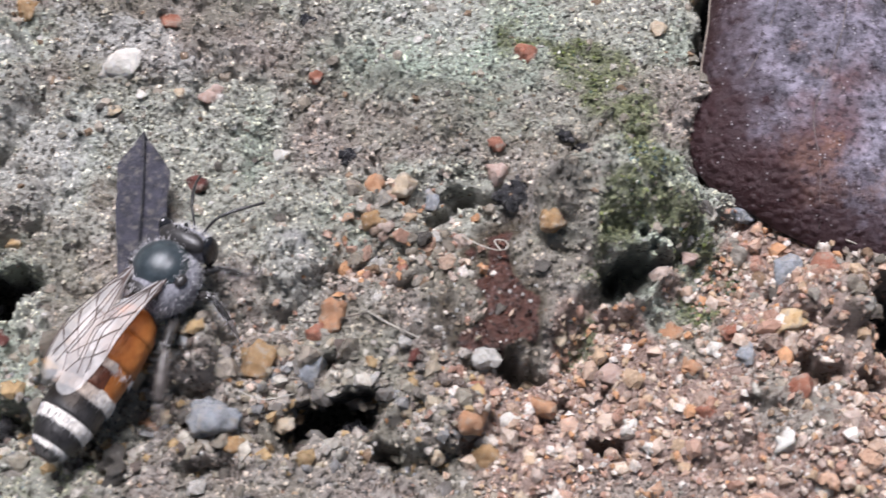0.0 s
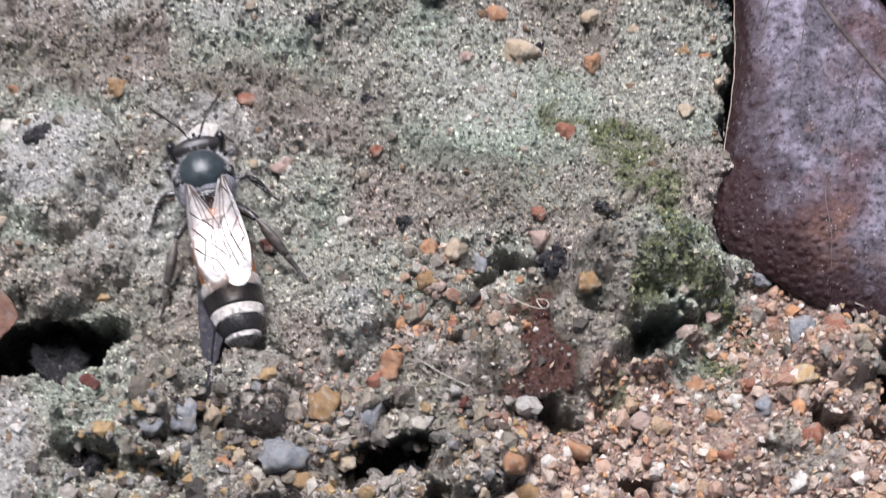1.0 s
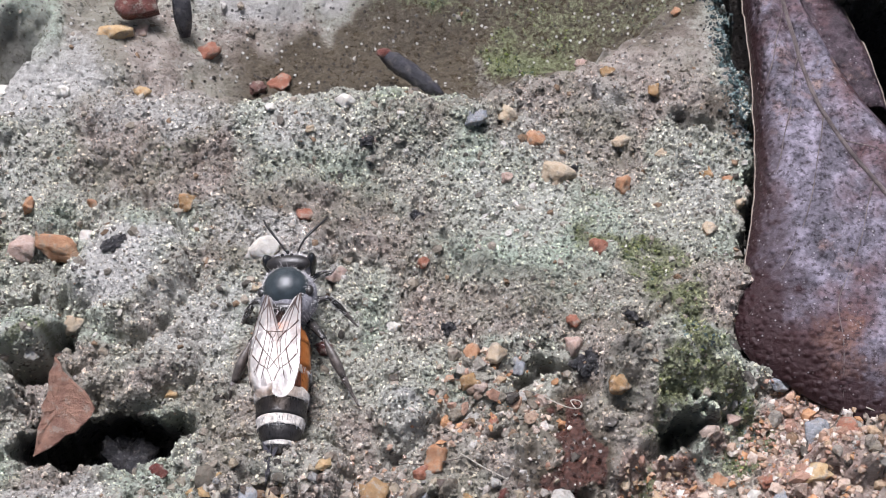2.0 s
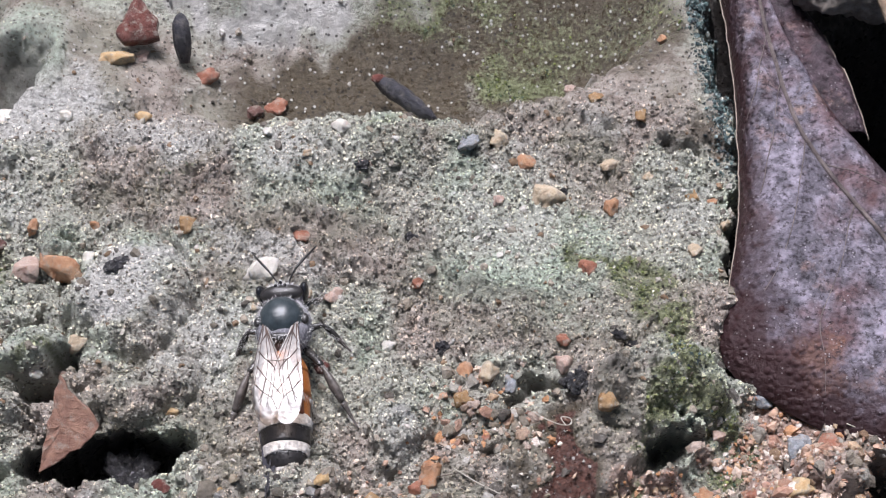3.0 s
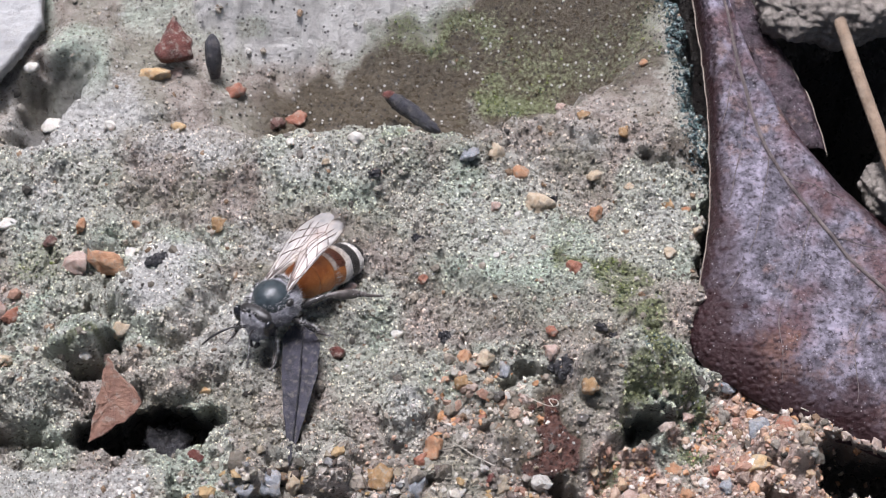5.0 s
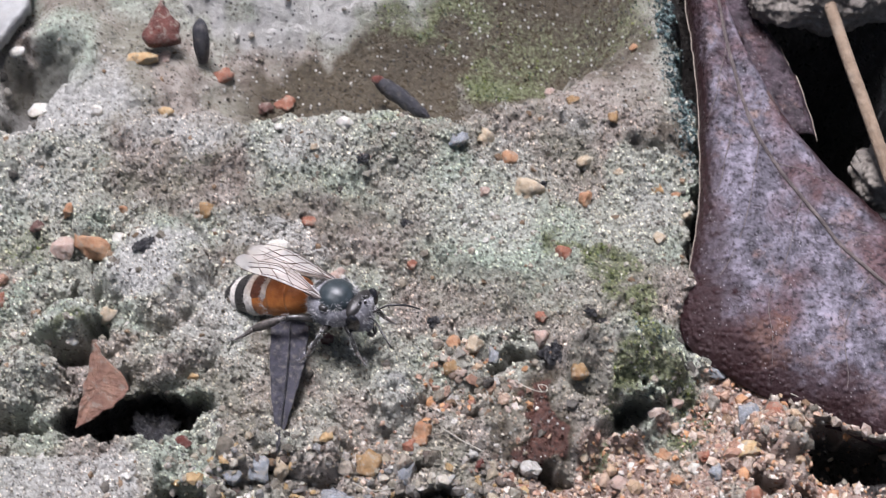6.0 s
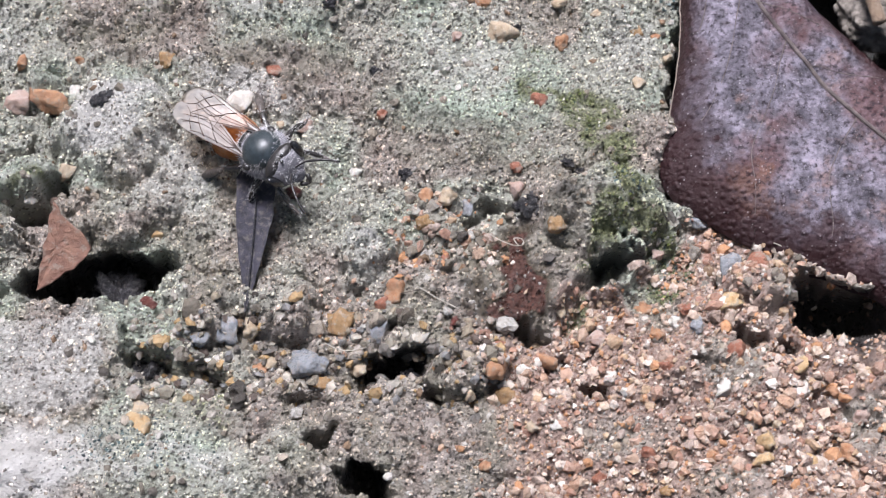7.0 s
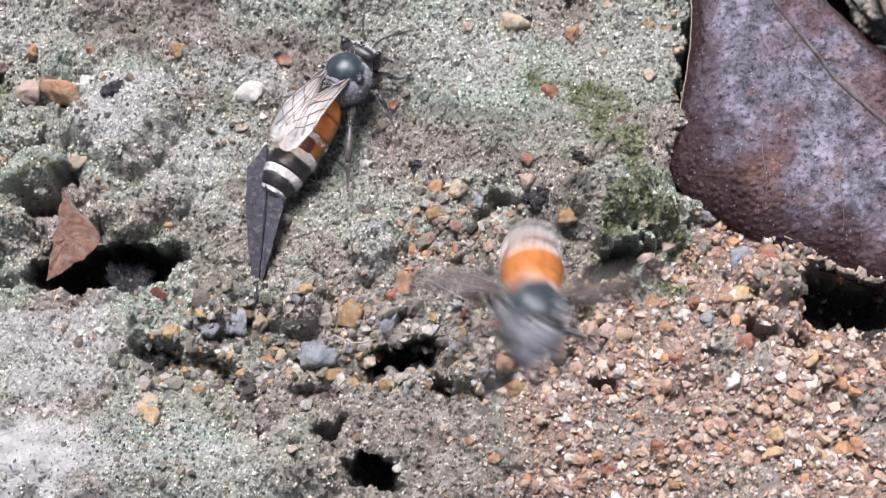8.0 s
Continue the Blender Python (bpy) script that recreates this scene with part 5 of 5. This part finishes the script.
    def ring(s, grow=0.0):
        r = float(np.interp(s, S, R)) + grow
        return (-s, r, r * 0.9, -0.015 * s * s)

    bm = bmesh.new()
    def loft(bm, stations, n=28):
        rows = []
        for y, rx, rz, z in stations:
            rows.append([bm.verts.new((rx * math.cos(a), y, z + rz * math.sin(a))) for a in (2 * math.pi * i / n for i in range(n))])
        for a, b in zip(rows, rows[1:]):
            for i in range(n):
                bm.faces.new((a[i], a[(i + 1) % n], b[(i + 1) % n], b[i]))
        bm.faces.new(rows[0][::-1])
        bm.faces.new(rows[-1])
        bmesh.ops.recalc_face_normals(bm, faces=bm.faces)
    loft(bm, [ring(s, -0.03 if s < 4.4 else -0.01) for s in np.linspace(0.02, 4.5, 24)])
    abdomen = part("abdomen", bm, B_ORANGE, bee)
    abdomen.location = (0, -0.95 * MM, 1.42 * MM)
    for name, s0, s1, mat, label in [("tergite", 0.05, 0.82, B_ORANGE, "orange segment"), ("tergite", 0.8, 1.67, B_ORANGE, "orange segment"), ("pale_band", 1.65, 1.92, B_WHITE, "cream band"), ("tergite", 1.9, 2.46, B_BROWN, "dark brown segment"), ("pale_band", 2.44, 2.8, B_WHITE, "white hair band"),
                                     ("tergite", 2.78, 3.36, B_BLACK, "black segment"), ("pale_band", 3.34, 3.68, B_WHITE, "white hair band"), ("tergite", 3.66, 4.14, B_BLACK, "black segment"), ("pale_band", 4.12, 4.26, B_WHITE, "white hair band"), ("tergite", 4.24, 4.5, B_TIP, "dark grey tail tip")]:
        bm = bmesh.new()
        proud = 0.012 if name == "pale_band" else 0.0
        loft(bm, [ring(s0 + (s1 - s0) * k, proud + 0.035 * k) for k in np.linspace(0, 1, 7)])
        if 1.6 < s0 < 2.4:  # bands of the back alone: the flanks stay orange
            for v in bm.verts:
                if v.co.z + 0.015 * s0 * s0 < 0.38 + 0.1 * noise.noise(v.co * 7):
                    v.co.x, v.co.z = v.co.x * 0.9, v.co.z * 0.9
        if name == "pale_band":
            for v in bm.verts:
                v.co.y += 0.09 * noise.noise(v.co * 5) + 0.05 * noise.noise(v.co * 14)
        part(name, bm, mat, abdomen, label)
        # short hairs lying back over the rear rim
        bm = bmesh.new()
        rng = random.Random(int(s0 * 100))
        white = name == "pale_band"
        for _ in range(260 if white else 70):
            a, q = rng.uniform(-0.5, math.pi + 0.5), rng.uniform(0.1, 1.0) if white else rng.uniform(0, 0.9)
            y, rx, rz, z = ring(s0 + (s1 - s0) * q, 0.03)
            y2, rx2, rz2, z2 = ring(min(4.5, s0 + (s1 - s0) * q + rng.uniform(0.1, 0.2)), 0.07)
            p = Vector((rx * math.cos(a), y, z + rz * math.sin(a)))
            b2 = a + rng.uniform(-0.06, 0.06)
            tip = Vector((rx2 * math.cos(b2), y2, z2 + rz2 * math.sin(b2)))
            out = Vector((math.cos(a), 0, math.sin(a))) * 0.006
            side = out.cross(Vector((0, 1, 0)))
            w = [bm.verts.new(k) for k in (p + side, p - side, p + out, tip)]
            for f in ((0, 1, 3), (1, 2, 3), (2, 0, 3)):
                bm.faces.new([w[k] for k in f])
        part("fringe", bm, B_HAIR if white else B_ORANGE if s1 < 1.7 else B_LEG, abdomen, "short pale hairs" if white else "short sparse hairs")
    # wings, each with its origin at the root and lying back
    fore = [(0, 0.1), (0.16, -0.9), (0.3, -2.0), (0.34, -2.9), (0.2, -3.6), (-0.12, -4.0), (-0.55, -3.95), (-0.95, -3.4), (-1.05, -2.6), (-0.75, -1.7), (-0.4, -0.9), (-0.15, -0.2)]
    hind = [(0, 0), (0.0, -0.8), (0.05, -1.8), (-0.05, -2.5), (-0.4, -2.8), (-0.75, -2.4), (-0.75, -1.6), (-0.45, -0.7)]
    lines = [[(0, 0.1), (0.16, -0.9), (0.3, -2.0), (0.34, -2.9), (0.2, -3.6)], [(0, 0), (0.05, -0.9), (0.14, -2.0), (0.26, -2.6)], [(-0.05, 0), (-0.16, -1.0), (-0.25, -1.7), (-0.2, -2.4), (0.05, -3.3)], [(-0.08, -0.3), (-0.45, -1.2), (-0.8, -2.2), (-0.9, -2.9)], [(0.12, -1.3), (-0.22, -1.7), (-0.62, -1.75)],
             [(0.17, -1.9), (-0.2, -2.4), (-0.5, -2.7), (-0.85, -3.1)], [(-0.1, -0.4), (-0.3, -1.1), (-0.42, -1.8), (-0.4, -2.5), (-0.2, -3.4)], [(0.2, -2.6), (-0.1, -2.9), (-0.4, -3.1), (-0.6, -3.5)], [(-0.25, -1.7), (-0.55, -2.1), (-0.5, -2.6), (-0.4, -3.1)], [(-0.1, -0.6), (0.1, -1.0)], [(-0.2, -2.4), (-0.05, -2.9), (0.1, -3.2)]]

    def arch(x, y):
        return 0.10 * math.sin(-y * 0.8) - 0.10 * (x + 0.3) ** 2 + 0.2 * min(max(-y, 0), 2.2) - 0.04 * max(-y - 2.2, 0)

    for s in (-1, 1):
        for name, outline, at in (("forewing", fore, (0.55, -0.05, 2.10)), ("hindwing", hind, (0.56, -0.4, 2.0))):
            rim = curve_through([(x * 0.86, y, 0) for x, y in outline] + [(outline[0][0] * 0.86, outline[0][1], 0)], 5)[:-1]
            bm = bmesh.new()
            mid = rim.mean(axis=0)
            rows = []
            for k in (1, 0.8, 0.55, 0.3):
                rows.append([])
                for p in rim:
                    q = mid + (p - mid) * k
                    rows[-1].append(bm.verts.new((s * q[0], q[1], arch(q[0], q[1]))))
            for a, b in zip(rows, rows[1:]):
                for i in range(len(rim)):
                    j = (i + 1) % len(rim)
                    bm.faces.new((a[i], a[j], b[j], b[i]))
            bm.faces.new(rows[-1])
            bmesh.ops.solidify(bm, geom=bm.faces[:], thickness=0.012)
            wing = part(name, bm, MEMBRANE, bee, "clear wing with dark veins")
            wing.location = Vector((s * at[0], at[1], at[2])) * MM
            for line in lines if name == "forewing" else [[(0, 0), (0.0, -0.8), (0.05, -1.8), (-0.05, -2.5)], [(0, -0.2), (-0.3, -1.2), (-0.5, -2.2)], [(-0.02, -1.4), (-0.36, -1.4)]]:
                bm = bmesh.new()
                tube(bm, [(s * x * 0.86, y, arch(x * 0.86, y) + 0.008) for x, y, _ in curve_through([(*p, 0) for p in line], 4)], [0.026, 0.023, 0.02, 0.016, 0.013, 0.011], 5)
                part("vein", bm, B_VEIN, wing, "dark brown wing vein")
    # legs: thigh with shin and foot under it
    for s in (-1, 1):
        for name, a, b, c, d, r in (("foreleg", (0.42, 0.7, 0.95), (0.85, 1.15, 0.98), (1.05, 1.45, 0.42), (1.2, 1.95, 0.04), 0.115), ("middle_leg", (0.55, 0.1, 0.85), (1.3, 0.15, 1.1), (1.7, -0.1, 0.5), (2.1, -0.45, 0.04), 0.125), ("hind_leg", (0.55, -0.5, 0.85), (1.25, -1.45, 1.2), (1.85, -2.6, 0.62), (2.3, -3.4, 0.04), 0.14)):
            root = Vector((s * a[0], a[1], a[2]))
            rel = [Vector((s * p[0], p[1], p[2])) - root for p in (a, b, c, d)]
            bm = bmesh.new()
            tube(bm, curve_through([rel[0], rel[0].lerp(rel[1], 0.5) + Vector((0, 0, 0.05)), rel[1]], 4), [r * 0.8, r, r * 1.15, r * 1.15, r * 1.1, r, r * 0.9, r * 0.8, r * 0.7], 9)
            leg = part(name, bm, B_LEG, bee)
            leg.location = root * MM
            bm = bmesh.new()
            wide = 1.5 if name == "hind_leg" else 1.0
            tube(bm, curve_through([rel[1], rel[1].lerp(rel[2], 0.55), rel[2]], 4), [r * 0.6, r * 0.75, r * 0.9 * wide, r * wide, r * 1.1 * wide, r * 1.1 * wide, r * wide, r * 0.9 * wide, r * 0.8], 9, 0.7)
            part("shin", bm, B_SHIN if name == "hind_leg" else B_LEG, leg)
            bm = bmesh.new()
            foot = curve_through([rel[2], rel[2].lerp(rel[3], 0.5) - Vector((0, 0, 0.05)), rel[3]], 5)
            tube(bm, foot, [r * (0.9 if name == "hind_leg" else 0.6), r * 0.75, r * 0.7, r * 0.6, r * 0.5, r * 0.42, r * 0.36, r * 0.3, r * 0.28, r * 0.25, r * 0.2], 7)
            part("foot", bm, B_SHIN, leg)
            bm = bmesh.new()
            rng = random.Random(77)
            for k in range(70):
                q = rel[1].lerp(rel[2], rng.random()) if k < 36 else rel[2].lerp(rel[3], rng.random()) if k < 52 else rel[0].lerp(rel[1], rng.random())
                hairs(bm, q, (r * 0.8, r * 0.8, r * 0.8), 4, 0.10, k)
            part("bristles", bm, B_HAIR, leg)
    return bee


bee = build_bee()
flyer = copy_thing(bee, mm(24, 4, 6))
tagged(flyer, "honey bee in flight with spread blurred wings", "bee", "bees")
tagged(bee, group="bees")
for ob in [o for o in flyer.children if "wing" in o.name]:
    ob.data = ob.data.copy()
    ob.data.materials[0] = MEMBRANE_THIN


def inner(thing, name):
    """The parts of a thing whose names begin so."""
    return [o for o in thing.children if o.name.split(".")[0] == name]


# seconds, x, y, lift, heading, nose up, abdomen bent down, roll to her right
BEE_ROWS = [
    (0, -3.92, -8.84, 0.1, -34, 0, 0, -18),
    (0.1, -4.11, -8.4, 0.1, -29, 0, 0.1, -17.2),
    (0.2, -4.4, -7.53, 0.1, -4, 0, 0.2, -16.4),
    (0.3, -4.59, -6.47, 0.1, -5, 0, 0.3, -15.6),
    (0.4, -4.27, -4.11, 0.1, -4, 0, 0.4, -14.8),
    (0.5, -4.17, -4.05, 0.1, -7, 0, 0.5, -14),
    (0.8, -5.94, -3.53, 0.1, 10, 0, 0.8, -4),
    (1, -5.58, -3.4, 0.1, 14, 0, 1, 0),
    (1.2, -5.4, -3.52, 0.1, 12, 0, 1.1, -4),
    (1.5, -5.11, -3.61, 0.1, 3, 0, 1.4, -10),
    (1.6, -4.58, -3.57, 0.1, -3, 0, 1.5, -9.7),
    (2.8, -4.92, -3.96, 0.1, 0, 0, 2.7, -6.5),
    (3, -4.82, -4.01, 0.1, 2, 0, 2.9, -6),
    (3.2, -6.22, -4.68, 0.1, 24, 0, 3, 8),
    (3.5, -6.8, -4.15, 0.1, 34, 0, 3.3, 18),
    (3.8, -6.51, -5.48, 0.1, 63, 0, 3.6, 24),
    (4, -6.85, -4.9, 0.1, 73, 0, 1, 28),
    (4.2, -6.82, -4.72, 0.1, 85, 0, 4, 20),
    (4.75, -6.6, -3.9, 0.1, 136, -4, 20, 8),
    (5.3, -4.94, -3.95, 1.1, 179, 22, 24, 16),
    (5.5, -4.54, -4.57, 1.1, 226, 22, 24, 16),
    (5.6, -4.38, -4.23, 1.1, 229, 22, 24, 16),
    (5.9, -3.7, -4.75, 0.85, 238, 12.5, 19, -12),
    (6, -3.28, -4.8, 0.85, 241, 11, 18, -14),
    (6.1, -3.66, -5.05, 0.85, 239, 12, 19, -12),
    (6.3, -3.65, -4.81, 1.1, 242, 20, 22, 14),
    (6.5, -3.91, -4.59, 1.1, 227, 20.4, 22.6, 14.6),
    (6.7, -4.12, -3.95, 1.1, 229, 20.9, 23.1, 15.1),
    (7, -4.03, -4.29, 1.1, 234, 21.6, 24, 16),
    (7.2, -3.98, -4.36, 1.1, 232, 22, 22, 10.7),
    (7.5, -3.6, -4.55, 0.85, 244, 10, 17, -14),
    (7.7, -3.5, -3.72, 0.1, 274, 0, 4, -20),
    (7.8, -2.07, -2.33, 0.1, 309, 0, 4, -18),
    (7.9, -1.93, -1.77, 0.1, 318, 0, 4, -16),
    (8, -1.89, -1.31, 0.1, 327, 0, 4, -14),
]
FLY_ROWS = [(0.0, 34, 4, 7, 110, 0), (0.9, 24, -2, 9, 110, 15), (1.0, 17.4, -4.5, 8.5, 120, 25), (1.1, 10.7, -6.6, 6.9, 140, 34), (1.2, 4.7, -9.9, 6.3, 130, 18), (1.3, 5.0, -12.6, 8.5, 174, 25), (1.4, 5.8, -17.7, 8.9, 175, 34), (1.5, 7.5, -24, 9, 190, 15), (2.0, 12, -36, 8, 195, 0), (4.0, 34, -20, 9, 260, 0), (6.8, 32, 12, 8, 330, 0),
            (7.2, 24.0, 3, 9, 400, 0), (7.3, 19, -1.0, 8.5, 430, 20), (7.4, 10.9, -5.3, 9.0, 472, 37), (7.5, 9.5, -6.2, 10.4, 539, 22), (7.6, -2.3, -13.8, 12.5, 540, 25), (7.7, -0.7, -19.7, 14.9, 542, 33), (7.8, 4.1, -19.8, 16.3, 577, 43), (7.9, 6.2, -19.7, 16.0, 588, 36), (8, 3.4, -17.3, 15.1, 536, 38)]


def support(x, y):
    """The ground's height under a standing bee: the mean of what its feet reach."""
    k = np.linspace(-1.6, 1.6, 7)
    gx, gy = np.meshgrid(x + k, y + k)
    return float(np.mean(np.maximum(ground_height(gx.ravel(), gy.ravel()), -0.4)))


def motions():
    walk(bee, [(t, mm(x, y, support(x, y) + lift, nose, roll, turn)) for t, x, y, lift, turn, nose, bend, roll in BEE_ROWS])
    walk(inner(bee, "abdomen")[0], [(t, mm(0, -0.95, 1.42, bend, 0, 0)) for t, x, y, lift, turn, nose, bend, roll in BEE_ROWS])
    walk(flyer, [(t, mm(x, y, z, nose, 0, turn)) for t, x, y, z, turn, nose in FLY_ROWS])
    for ob in inner(flyer, "forewing") + inner(flyer, "hindwing"):
        at, s = ob.location.copy(), 1 if ob.location.x > 0 else -1
        beats = [0.0] + [0.9 + k / 30 for k in range(22)] + [7.1 + k / 30 for k in range(28)]
        walk(ob, [(t, Matrix.Translation(at) @ pose(0, 0, 0, 0, -s * (38 if k % 2 else -28), 0) @ pose(0, 0, 0, 0, 0, s * 62)) for k, t in enumerate(beats)])
    # the legs swing a little while she walks
    for k, name in enumerate(("foreleg", "middle_leg", "hind_leg")):
        for ob in inner(bee, name):
            at, s = ob.location.copy(), 1 if ob.location.x > 0 else -1
            sway = [(0, 8), (0.1, -10), (0.2, 10), (0.3, -10), (0.4, 8), (0.5, 0), (3.0, 0), (3.2, 9), (3.5, -4), (3.8, 8), (4.0, 0), (5.3, 6), (5.6, -6), (5.9, 0), (7.4, 0), (7.6, 9), (7.8, -9), (8.0, 4)]
            walk(ob, [(t, Matrix.Translation(at) @ pose(0, 0, 0, 0, 0, s * a * (-1) ** (k + (s > 0)))) for t, a in sway])


motions()
